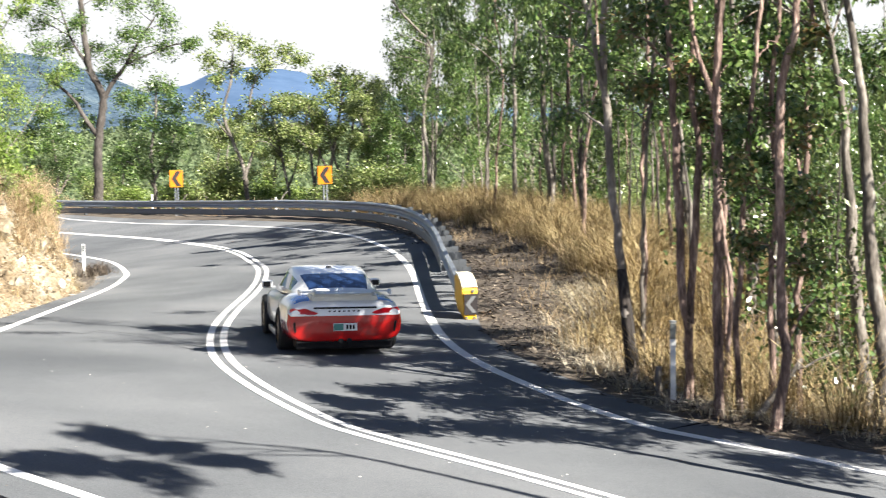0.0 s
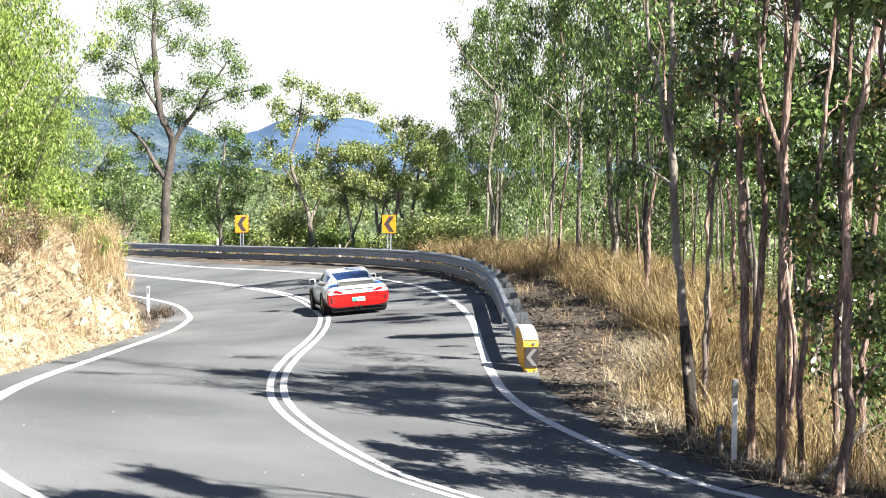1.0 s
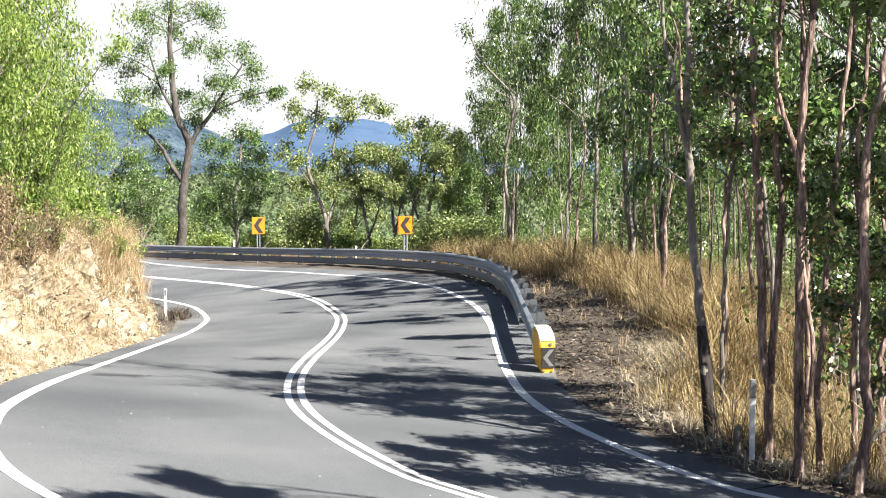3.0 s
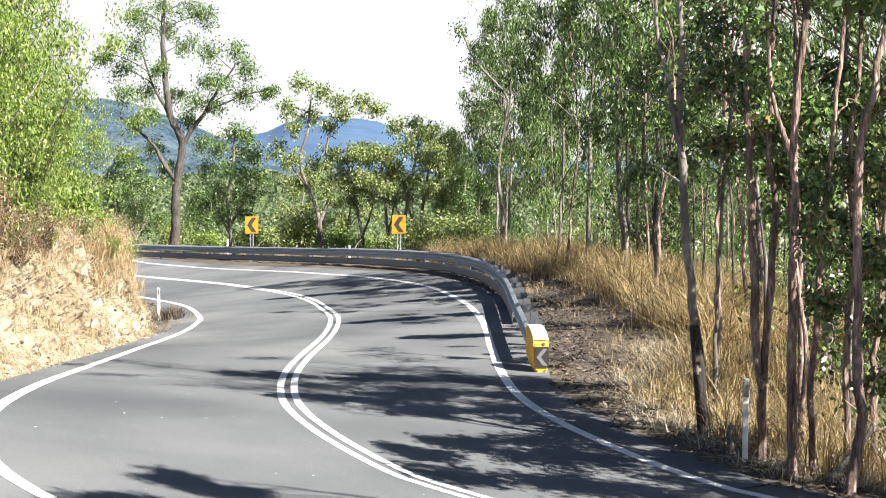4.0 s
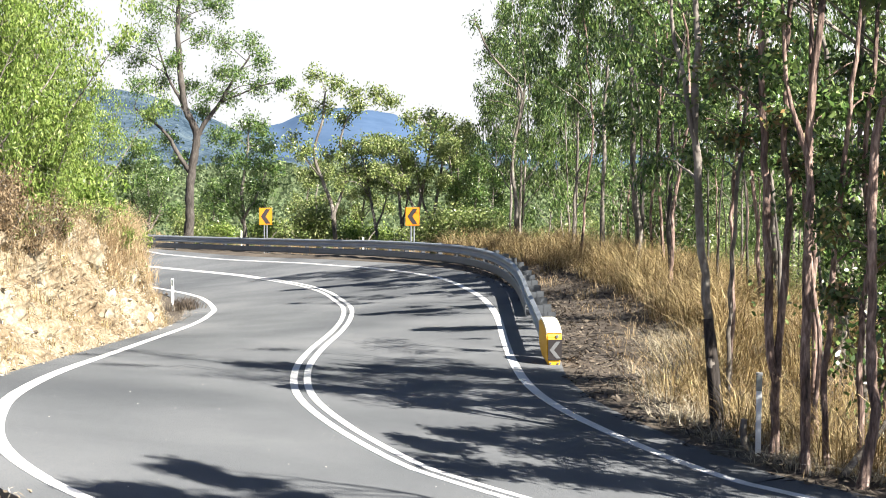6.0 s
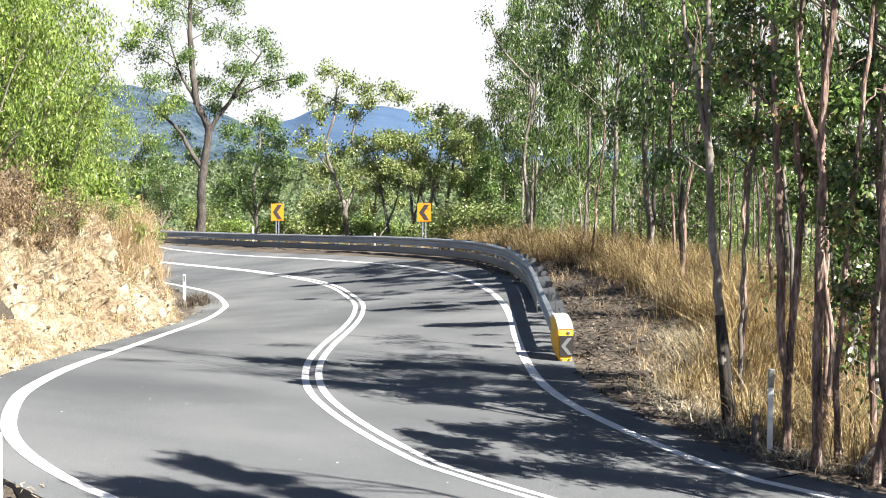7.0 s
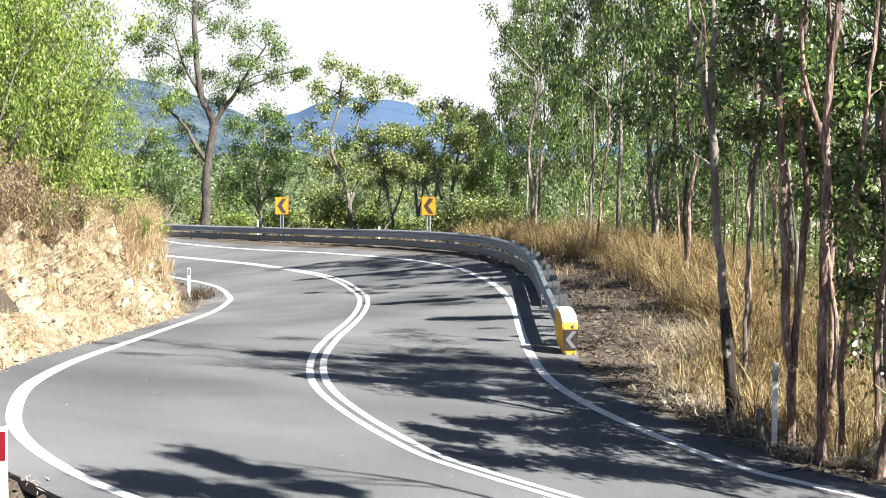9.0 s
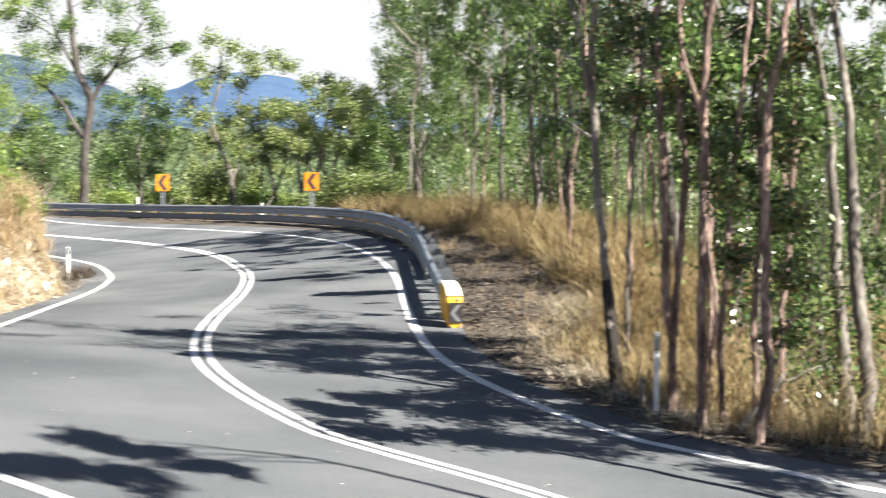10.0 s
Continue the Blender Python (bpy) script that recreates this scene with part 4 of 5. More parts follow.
# trees on the outer bend, behind the barrier
BEND = "trees behind the crash barrier"
old_gum = clump_tree("large old eucalypt with a dark trunk and airy crown", 51, -15.3, 88.5,
                     [(0.31, [(-0.1, -1.0), (0.0, 1.0), (0.05, 3.3), (0.3, 5.2), (0.45, 6.6), (-0.2, 8.0), (-0.5, 10.4), (-0.6, 13.0), (-0.4, 16.0)]),
                      (0.15, [(0.05, 4.3), (-0.7, 5.4), (-1.2, 6.3), (-2.1, 7.2), (-3.2, 8.0)]), (0.15, [(0.35, 6.0), (0.9, 7.1), (1.7, 8.1), (2.6, 9.6), (3.6, 11.0)]), (0.1, [(-0.3, 8.2), (-1.2, 9.8), (-1.9, 12.0)])],
                     [(-0.5, 0, 14.6, 1.0), (0.9, 0.5, 14.7, 0.9), (-2.5, 0.5, 14.3, 0.8), (-1.5, -0.6, 13.6, 0.9), (1.8, 0.4, 13.9, 0.8), (-0.4, 0.6, 13.2, 0.7), (-2.0, -0.5, 12.2, 0.9), (-3.2, 0.5, 10.9, 0.9), (-4.2, 0.2, 11.5, 0.6),
                      (-2.7, -0.6, 9.4, 0.9), (-1.8, 0.5, 9.7, 0.8), (-0.9, -0.4, 10.9, 0.7), (0.8, 0.5, 12.4, 0.8), (2.2, -0.3, 11.8, 0.8), (3.5, 0.4, 12.0, 0.9), (4.5, 0.0, 10.8, 0.8), (4.2, 0.5, 9.4, 0.7),
                      (2.9, -0.5, 10.2, 0.9), (1.8, 0.6, 10.2, 0.7), (1.2, -0.3, 8.9, 0.8), (-0.2, 0.7, 9.5, 0.6), (-1.2, -0.5, 8.2, 0.8), (0.6, 0.5, 8.0, 0.7), (2.2, 0.3, 8.9, 0.8), (-0.6, 0.3, 5.3, 0.6), (-1.3, 0.4, 6.4, 0.6),
                      (-2.3, 0, 7.8, 0.6), (1.6, 0.4, 6.6, 0.7), (5.6, 0.2, 9.6, 0.5)], BARK_DARK, LEAF_GUM, BEND, 620, 0.18, 0.075, 0.45, 13, 1.8, 0.12, puff=0.36)
forked = clump_tree("forked eucalypt with pale limbs and a sparse flat crown", 52, -5.95, 78.0,
                    [(0.12, [(0.1, -0.8), (0.05, 1.0), (-0.1, 2.2), (-0.5, 3.3), (-0.9, 4.6), (-0.5, 6.2), (-0.4, 7.6)]), (0.08, [(-0.05, 1.6), (0.35, 2.8), (0.55, 4.0), (0.3, 5.2), (0.9, 6.6), (1.8, 7.3)]), (0.045, [(-0.6, 3.5), (-1.3, 4.4), (-1.8, 5.4)])],
                    [(-1.5, 0, 7.1, 0.55), (-0.8, 0.3, 8.2, 0.55), (0.1, -0.3, 7.8, 0.55), (0.8, 0.2, 7.4, 0.5), (1.9, 0, 7.4, 0.55), (2.6, 0.3, 7.0, 0.45), (1.1, -0.3, 6.7, 0.45), (-0.4, 0.3, 6.8, 0.5), (-1.2, -0.2, 6.3, 0.45), (0.4, 0.3, 6.3, 0.45),
                     (-2.0, 0.2, 5.1, 0.6), (-1.2, -0.3, 4.8, 0.55), (-0.3, 0.3, 4.6, 0.5), (0.5, 0, 5.1, 0.5), (1.1, 0.2, 4.0, 0.5), (-0.9, 0.4, 3.7, 0.5), (1.6, -0.2, 5.1, 0.5), (2.1, 0.2, 5.4, 0.4)],
                    BARK_GREY, LEAF_OLIVE, BEND, 460, 0.16, 0.07, 0.4, 11, 1.5, 0.08, puff=0.34)
leaning = clump_tree("leaning slender eucalypt with an open crown", 53, -1.6, 73.0,
                     [(0.11, [(-0.1, -0.8), (0.0, 1.0), (0.25, 2.6), (0.55, 4.2), (0.8, 5.4), (1.3, 6.2)]), (0.06, [(0.1, 1.8), (-0.4, 3.0), (-0.7, 4.6)])],
                     [(-0.2, 0, 6.0, 0.5), (0.6, 0.3, 6.1, 0.5), (1.4, -0.2, 5.8, 0.5), (2.1, 0.2, 5.6, 0.45), (0.1, -0.3, 5.0, 0.5), (1.0, 0.3, 4.8, 0.5), (1.9, 0, 4.6, 0.5), (2.4, 0.3, 4.2, 0.4), (-0.5, 0.2, 4.0, 0.5), (0.6, -0.3, 3.7, 0.45),
                      (-1.0, 0.2, 4.9, 0.45), (-1.5, -0.2, 4.0, 0.45)], BARK_GREY, LEAF_OLIVE, BEND, 460, 0.15, 0.065, 0.4, 11, 1.5, 0.08, puff=0.36)
dense = clump_tree("round-crowned dense green tree", 54, -11.2, 82.0,
                   [(0.13, [(0, -0.8), (0.05, 1.2), (-0.1, 3.0), (0.2, 5.0), (0.3, 6.6)]), (0.07, [(0, 1.3), (-0.7, 2.6), (-1.0, 4.0)]), (0.07, [(0.0, 1.6), (0.8, 3.0), (1.3, 4.4)])],
                   [(0.1, 0, 6.9, 0.65), (1.0, 0.4, 6.6, 0.6), (-0.5, -0.3, 6.0, 0.65), (0.7, 0.3, 5.8, 0.7), (1.5, -0.3, 5.5, 0.6), (-1.1, 0.4, 4.8, 0.7), (-0.2, -0.5, 4.8, 0.7), (0.7, 0.5, 4.5, 0.7), (1.7, 0.2, 4.4, 0.6), (-0.8, 0, 3.6, 0.7),
                    (0.2, 0.5, 3.3, 0.65), (1.1, -0.4, 3.4, 0.65), (-1.6, 0.2, 2.7, 0.6), (-0.5, -0.4, 2.4, 0.6), (0.8, 0.2, 2.4, 0.6)], BARK_GREY, LEAF_GUM, BEND, 620, 0.17, 0.075, 0.4, 11, 1.5, 0.1, puff=0.42)
clump_tree("tall thin eucalypt with a sparse leaning top", 55, 2.75, 62.0,
           [(0.1, [(0, -0.6), (0.1, 2.0), (-0.1, 4.0), (0.2, 6.0), (0.25, 7.0), (-0.4, 7.8), (-1.1, 8.6), (-1.7, 9.9)]), (0.05, [(0.2, 5.4), (0.4, 7.2), (0.3, 8.6)])],
           [(-1.7, 0, 9.9, 0.4), (-1.05, 0.3, 9.1, 0.4), (-0.6, -0.2, 9.5, 0.42), (-1.3, 0.2, 8.3, 0.38), (-1.05, -0.2, 7.4, 0.38), (-0.6, 0.2, 6.7, 0.38), (-1.3, 0.1, 6.6, 0.35), (-0.35, -0.2, 6.0, 0.4), (-0.1, 0.2, 7.9, 0.4),
            (-0.6, 0.2, 5.1, 0.45), (-0.1, -0.2, 4.6, 0.5), (0.5, 0.2, 8.6, 0.5)], BARK_GREY, LEAF_DARK, BEND, 190, 0.15, 0.055, 0.45, 10, 1.3, 0.08, puff=0.42)
for tree, size in ((forked, 1.13), (leaning, 1.15)):
    tree.matrix_basis = tree.matrix_basis @ Matrix.Diagonal((size, size, size, 1))
for b, y, proto, yaw, size in ((-0.047, 78, leaning, 200, 0.85), (-0.03, 76, leaning, 120, 0.9), (-0.012, 73, leaning, 20, 0.95), (0.004, 71, forked, 250, 0.7),
                               (0.018, 70, dense, 20, 0.75), (-0.09, 92, forked, 60, 0.75), (-0.2, 97, dense, 200, 1.0), (-0.157, 101, dense, 300, 0.8), (-0.06, 92, leaning, 310, 0.9), (0.012, 84, dense, 90, 0.9)):
    plant(proto, b * y, y, yaw, size)
bush = shrub("shrub", 61, 2.6, 1.6, "olive green shrub on the slope behind the barrier", BARK_GREY, LEAF_OLIVE, 9, 10, 32, 0.26, 0.18, 0.085, 0.3, "shrubs behind the crash barrier")
stand(bush, -7.4, 79.5)
bush2 = shrub("shrub", 62, 2.4, 1.6, "bright green leafy shrub behind the barrier", BARK_GREY, LEAF_BRIGHT, 9, 10, 32, 0.26, 0.18, 0.085, 0.3, "shrubs behind the crash barrier")
stand(bush2, -4.6, 80.5)
for b, y, k, size in ((-0.175, 93, 0, 1.0), (-0.15, 88, 1, 0.7), (-0.125, 83, 1, 0.7), (-0.112, 84, 0, 0.6), (-0.095, 80, 1, 0.7), (-0.055, 78, 0, 0.5), (-0.04, 74, 1, 0.5), (-0.022, 71, 0, 0.6),
                      (-0.005, 69, 0, 0.8), (0.006, 68, 0, 0.9), (0.018, 66.5, 0, 0.9), (0.03, 66, 0, 0.8), (0.0, 78, 0, 0.9), (0.02, 75, 1, 0.9), (0.035, 72, 0, 1.0)):
    plant((bush, bush2)[k], b * y, y, rng.uniform(0, 360), size)
for b, y, k, size in ((0.03, 70, 2, 0.75), (0.042, 66, 1, 0.8), (0.05, 72, 0, 1.0), (0.036, 80, 3, 0.9)):
    plant(protos[k], b * y, y, rng.uniform(0, 360), size)

# thicket on top of the cutting
weep = shrub("thicket", 71, 5.6, 2.6, "bright green weeping wattle thicket on the cutting", BARK_GREY, LEAF_BRIGHT, 12, 13, 76, 0.17, 0.112, 0.039, 0.6, "thicket on the cutting", "bush")
stand(weep, -10.1, 33.5)
for x, y, yaw, s in ((-9.9, 29.5, 80, 0.95), (-10.8, 38.0, 150, 0.9), (-12.3, 35.5, 200, 1.25), (-11.3, 30.0, 20, 1.2), (-13.5, 42.0, 60, 1.0), (-10.3, 40.5, 250, 0.78), (-9.9, 36.0, 300, 0.66)):
    plant(weep, x, y, yaw, s)
vine = shrub("low_bush", 72, 1.5, 1.1, "yellow-green leafy bush on the brow of the cutting", BARK_GREY, LEAF_BRIGHT, 8, 8, 40, 0.16, 0.12, 0.06, 0.3, "low bushes on the cutting", "bush")
stand(vine, -8.9, 38.0)
for x, y, yaw, s in ((-9.7, 34.5, 30, 0.9), (-9.5, 30.8, 90, 0.8), (-9.6, 42.0, 10, 1.2), (-9.9, 39.5, 140, 1.3), (-10.5, 46, 200, 1.1)):
    plant(vine, x, y, yaw, s)


# ------------------------------------------------------------------ grass and litter
def grass(name, pts, seed, height, width, bow, mat, label, category="grass", per=1):
    """Many bowed blades, each of two quads, rooted at pts."""
    g = np.random.default_rng(seed)
    n = len(pts)
    h = height * g.uniform(0.45, 1.2, n)
    an = g.uniform(0, 6.283, n)
    if per > 1 and n % per == 0:
        off = pts.reshape(-1, per, 3)[..., :2]
        off = (off - off.mean(1, keepdims=True)).reshape(-1, 2)
        an = np.arctan2(off[:, 1], off[:, 0]) + g.normal(0, 1.1, n)
        h *= np.repeat(g.uniform(0.4, 1.3, n // per + 1), per)[:n]
    b = bow * g.uniform(0.2, 1.3, n) * h
    o = np.stack([np.cos(an), np.sin(an)], 1)
    sd = np.stack([-o[:, 1], o[:, 0], np.zeros(n)], 1) * (width * g.uniform(0.6, 1.3, n))[:, None] / 2
    def at(f, k):
        return pts + np.c_[o * (b * f ** 2.2)[:, None], h * (f - 0.12 * bow * f ** 3) * k]
    p0, p1, p2 = at(0.0 * h, 1), at(0 * h + 0.55, 1), at(0 * h + 1.0, 1)
    q1 = np.stack([p0 - sd, p0 + sd, p1 + sd * 0.8, p1 - sd * 0.8], 1)
    q2 = np.stack([p1 - sd * 0.8, p1 + sd * 0.8, p2 + sd * 0.25, p2 - sd * 0.25], 1)
    v = np.stack([q1, q2], 1).reshape(-1, 4, 3)
    ob = new(name, quads_of(name, v, mat))
    return tagged(ob, label, category, kind="stuff")


def strewn(count, xr, yr, keep, seed, clump=0.0, per=1):
    """Random places on the ground for which keep(s, left, yn, x, y) holds."""
    g = np.random.default_rng(seed)
    x, y = g.uniform(*xr, count), g.uniform(*yr, count)
    z, s, left, yn = ground_z(x, y, True)
    k = keep(s, left, yn, x, y)
    x, y = x[k], y[k]
    count = len(x)
    if per > 1:
        x = np.repeat(x, per) + g.normal(0, clump, count * per)
        y = np.repeat(y, per) + g.normal(0, clump, count * per)
    return np.stack([x, y, ground_z(x, y)], 1)


def outer_grass(s, left, yn, x, y):
    lo = np.interp(yn, [15, 20, 24, 27, 32, 55, 62], [1.7, 1.6, 2.7, 3.5, 3.5, 3.2, 3.0])
    hi = np.interp(yn, [15, 26, 55, 62, 100], [9.0, 10.0, 10.0, 6.0, 6.0])
    return (~left) & (s > lo + 0.25 * np.sin(y * 2.1) + 0.15 * np.sin(y * 5.3)) & (s < hi) & (x < 18)


grass("dry_grass", strewn(3000, (0, 15), (13, 64), outer_grass, 1, 0.14, 62), 2, 0.95, 0.0125, 1.1, GRASS_DRY, "tall dry golden grass on the outer verge", per=62)
grass("dry_grass", strewn(1300, (0, 12), (13, 60), outer_grass, 5, 0.16, 40), 6, 0.6, 0.011, 1.5, GRASS_PINK, "pale drooping dry grass among the golden grass", per=40)
grass("dry_grass", strewn(900, (-24, 2), (60, 96), outer_grass, 3, 0.15, 14), 4, 0.7, 0.02, 0.5, GRASS_PINK, "pale dry grass behind the crash barrier")


def bank_points(count, ylo, yhi, vlo, vhi, seed, clump=0.08, per=20):
    """Rooting places on the face of the cutting, between two shares of its height."""
    g = np.random.default_rng(seed)
    b = BANK[0]
    rows = b.shape[1]
    cols = np.flatnonzero((b[:, 0, 1] > ylo) & (b[:, 0, 1] < yhi))
    c = b[g.choice(cols, count), np.clip((g.uniform(vlo, vhi, count) * (rows - 1)).astype(int), 0, rows - 1)]
    c = np.repeat(c, per, axis=0)
    return c + g.normal(0, 1, c.shape) * [clump, clump, clump * 0.5] - [0, 0, 0.03]


grass("dry_grass", bank_points(190, 36, 54, 0.55, 1.0, 7, 0.15, 70), 8, 0.62, 0.013, 1.2, GRASS_PINK, "tufts of tall tan seeding grass over the cutting's nose", per=60)
grass("dry_grass", bank_points(60, 38, 56, 0.2, 0.6, 17, 0.13, 40), 18, 0.5, 0.014, 0.9, GRASS_PINK, "hanging tan grass on the cutting's nose", per=40)
grass("dry_grass", bank_points(130, 15, 40, 0.74, 1.0, 9, 0.2, 40), 10, 0.36, 0.01, 1.5, GRASS_PINK, "dry tan grass on the brow of the cutting", per=40)
grass("dry_grass", bank_points(260, 14, 45, 0.05, 0.8, 11, 0.08, 26), 12, 0.24, 0.009, 0.8, GRASS_DRY, "small dry tufts on the face of the cutting", per=22)


def litter(name, pts, seed, size, mat, label):
    g = np.random.default_rng(seed)
    n = len(pts)
    a = g.normal(0, 1, (n, 3)) * [1, 1, 0.35]
    a /= np.linalg.norm(a, axis=1)[:, None]
    b = np.cross(a, g.normal(0, 0.35, (n, 3)) + [0, 0, 1])
    L, W = (size * g.uniform(0.5, 1.6, n))[:, None], (size * 0.28 * g.uniform(0.5, 1.5, n))[:, None]
    c = pts + [0, 0, 0.025] + np.c_[np.zeros((n, 2)), g.uniform(0, 0.04, n)]
    v = np.stack([c - a * L / 2, c + b * W / 2, c + a * L / 2, c - b * W / 2], 1)
    ob = new(name, quads_of(name, v, mat))
    tagged(ob, label, "leaf litter", kind="stuff")


litter("leaf_litter", strewn(34000, (0.5, 8), (14, 56), lambda s, left, yn, x, y: (~left) & (s > np.interp(yn, [22, 30], [0.75, 1.0]) + 0.2 * np.sin(3 * y)) & (s < 5.5), 21), 22, 0.12, LITTER, "brown fallen leaves and twigs on the verge")
litter("straw", bank_points(6000, 12, 52, 0.0, 0.95, 25, 0.12, 4) + np.array([0.03, 0, 0]), 26, 0.065, GRASS_PALE, "pale dead straw lying over the cutting")
litter("rubble", strewn(30000, (-9, -3), (10, 46), lambda s, left, yn, x, y: left & (s > 0.5) & (s < 1.0), 23), 24, 0.06, STONE, "small stones fallen along the foot of the cutting")


def stones(name, pts, seed, lo, hi, mat, label):
    """Many small angular stones in one mesh."""
    g = np.random.default_rng(seed)
    base = np.array([(1, 0, 0), (-1, 0, 0), (0, 1, 0), (0, -1, 0), (0, 0, 1), (0, 0, -1)], float)
    tri = [(0, 2, 4), (2, 1, 4), (1, 3, 4), (3, 0, 4), (2, 0, 5), (1, 2, 5), (3, 1, 5), (0, 3, 5)]
    verts, faces = [], []
    for i, p in enumerate(pts):
        size = lo + (hi - lo) * g.random() ** 3
        v = base * g.uniform(0.75, 1.1, (6, 3)) * g.uniform([0.8, 0.8, 0.45], [1.3, 1.3, 0.8]) + g.normal(0, 0.16, (6, 3))
        verts += (v * size + p).tolist()
        faces += [tuple(6 * i + k for k in t) for t in tri]
    ob = new(name, mesh_of(name, verts, faces, mat, False))
    tagged(ob, label, "stones", kind="stuff")


stones("rubble", bank_points(900, 12, 50, 0.0, 0.6, 31, 0.12, 3), 32, 0.01, 0.06, STONE, "tan broken stones lying on the cutting")
stones("gravel", strewn(1500, (-9, -2), (10, 46), lambda s, left, yn, x, y: left & (s > 0.3) & (s < 0.9), 43) + np.array([0, 0, 0.05]), 46, 0.006, 0.025, STONE, "pale grit along the inner edge of the road")
stones("gravel", strewn(1300, (1, 6), (14, 50), lambda s, left, yn, x, y: (~left) & (s > np.interp(yn, [22, 30], [0.6, 1.4])) & (s < 3.2), 33), 34, 0.01, 0.045, STONE, "pale stones scattered on the verge")
stones("road_grit", strewn(260, (-5, 3), (12, 45), lambda s, left, yn, x, y: s < -0.2, 35) + np.array([0, 0, 0.122]), 36, 0.004, 0.012, PALE_ROCK, "tiny pale chips on the asphalt")
grass("dry_grass", strewn(700, (0.5, 8), (14, 56), lambda s, left, yn, x, y: (~left) & (s > np.interp(yn, [15, 22, 30], [1.1, 1.2, 2.0])) & (s < 3.4), 37, 0.1, 14), 38, 0.28, 0.01, 1.1, GRASS_PINK, "short dry grass among the litter on the verge", per=14)


def build_boulder(x, y, size, mat, label, sink, seed):
    ob = new("boulder", rock_mesh(seed, mat, size))
    ob.matrix_basis = pose(x, y, gz(x, y) - sink, 0, 0, seed * 40)
    tagged(ob, label, "rock")


build_boulder(2.95, 24.7, (0.6, 0.5, 0.2), EARTH, "low grey mound of gravel beside the barrier end", 0.02, 3)
for seed, y, v, size, tilt, mat in ((5, 35.2, 0.42, (0.34, 0.42, 0.5), 20, PALE_ROCK), (6, 39.6, 0.74, (0.3, 0.5, 0.85), 14, PALE_ROCK), (7, 38.2, 0.5, (0.3, 0.7, 0.7), 30, ROCK), (8, 33.0, 0.3, (0.3, 0.6, 0.35), -15, ROCK),
                                    (9, 41.5, 0.55, (0.3, 0.7, 0.9), 18, ROCK), (10, 36.6, 0.22, (0.25, 0.5, 0.35), 10, PALE_ROCK), (11, 30.5, 0.5, (0.3, 0.7, 0.5), 25, ROCK), (12, 40.4, 0.3, (0.3, 0.6, 0.6), -20, ROCK),
                                    (13, 28.6, 0.25, (0.3, 0.5, 0.3), 12, PALE_ROCK), (14, 34.2, 0.66, (0.35, 0.7, 0.6), 35, ROCK), (15, 43.2, 0.35, (0.3, 0.6, 0.5), 8, ROCK)):
    slab = new("rock_slab", rock_mesh(seed, mat, size, 0.2))
    slab.matrix_basis = Matrix.Translation(BANK[0][np.abs(BANK[0][:, 0, 1] - y).argmin(), int(v * 59)]) @ pose(-0.06, 0.0, -0.03, 8, 20, tilt)
    tagged(slab, "pale freshly broken rock slab in the cutting" if mat is PALE_ROCK else "tan weathered rock jutting from the cutting", "rock", "rocks in the cutting")


def build_branch():
    g = random.Random(8)
    x, y = 4.55, 16.9
    p = Vector((x, y, gz(x, y)))
    line = limb(g, p + Vector((-0.02, 0.05, 0.0)), Vector((0.55, 0.1, 0.62)), 0.95, 0.05, 0.03, 7, 0.06)
    side = limb(g, line[0][5], Vector((0.8, 0, 0.1)), 0.6, 0.02, 0.006, 5, 0.15)
    ob = new("fallen_branch", tubes_mesh("fallen_branch", [line, side], BARK_GREY))
    tagged(ob, "broken grey-brown branch leaning among the trunks", "branch")
    x, y = 3.72, 18.35
    line = limb(g, Vector((x, y, gz(x, y) - 0.1)), Vector((-0.05, 0, 1)), 0.5, 0.055, 0.04, 5, 0.08)
    ob = new("tree_stump", tubes_mesh("tree_stump", [line], BARK_GREY))
    tagged(ob, "short charred dark stump beside the guide post", "stump")
    # bent pale rods behind the barrier
    for x, y in ((-9.2, 76.4), (-3.8, 69.3)):
        z = gz(x, y)
        pts = [Vector((x + 0.45 * f ** 2.2, y, z + 1.25 * f - 0.15 * f ** 3)) for f in (0, 0.2, 0.4, 0.6, 0.75, 0.88, 1.0)]
        ob = new("dead_stem", tubes_mesh("dead_stem", [(pts, [0.03, 0.03, 0.028, 0.026, 0.022, 0.018, 0.012])], BARK_PALE))
        tagged(ob, "pale bent dead stem behind the barrier", "stem", "dead stems")


build_branch()
grass("dead_grass", strewn(620, (1.5, 6), (15.5, 30), lambda s, left, yn, x, y: (~left) & (s > np.interp(yn, [16, 20, 23, 27, 30], [1.1, 1.2, 1.7, 2.5, 2.8])) & (s < np.interp(yn, [16, 20, 23, 27, 30], [1.6, 1.8, 2.8, 3.5, 3.6])), 53, 0.12, 26), 54, 0.3, 0.008, 2.6, GRASS_PALE,
      "bleached flattened dead grass at the edge of the verge", per=26)
tuft = np.random.default_rng(44).normal(0, 1, (420, 2)) * [0.2, 0.4] + [-8.0, 45.3]
grass("dead_bush", np.c_[tuft, ground_z(tuft[:, 0], tuft[:, 1])], 45, 0.42, 0.02, 1.0, LITTER, "brown dead bush at the foot of the guide post", "bush")


def on_bank(proto, y, v, yaw, size):
    b = BANK[0]
    p = b[np.abs(b[:, 0, 1] - y).argmin(), int(v * (b.shape[1] - 1))]
    copy_thing(proto, pose(p[0], p[1], p[2] - 0.08, 0, 0, yaw) @ Matrix.Diagonal((size, size, size, 1)))


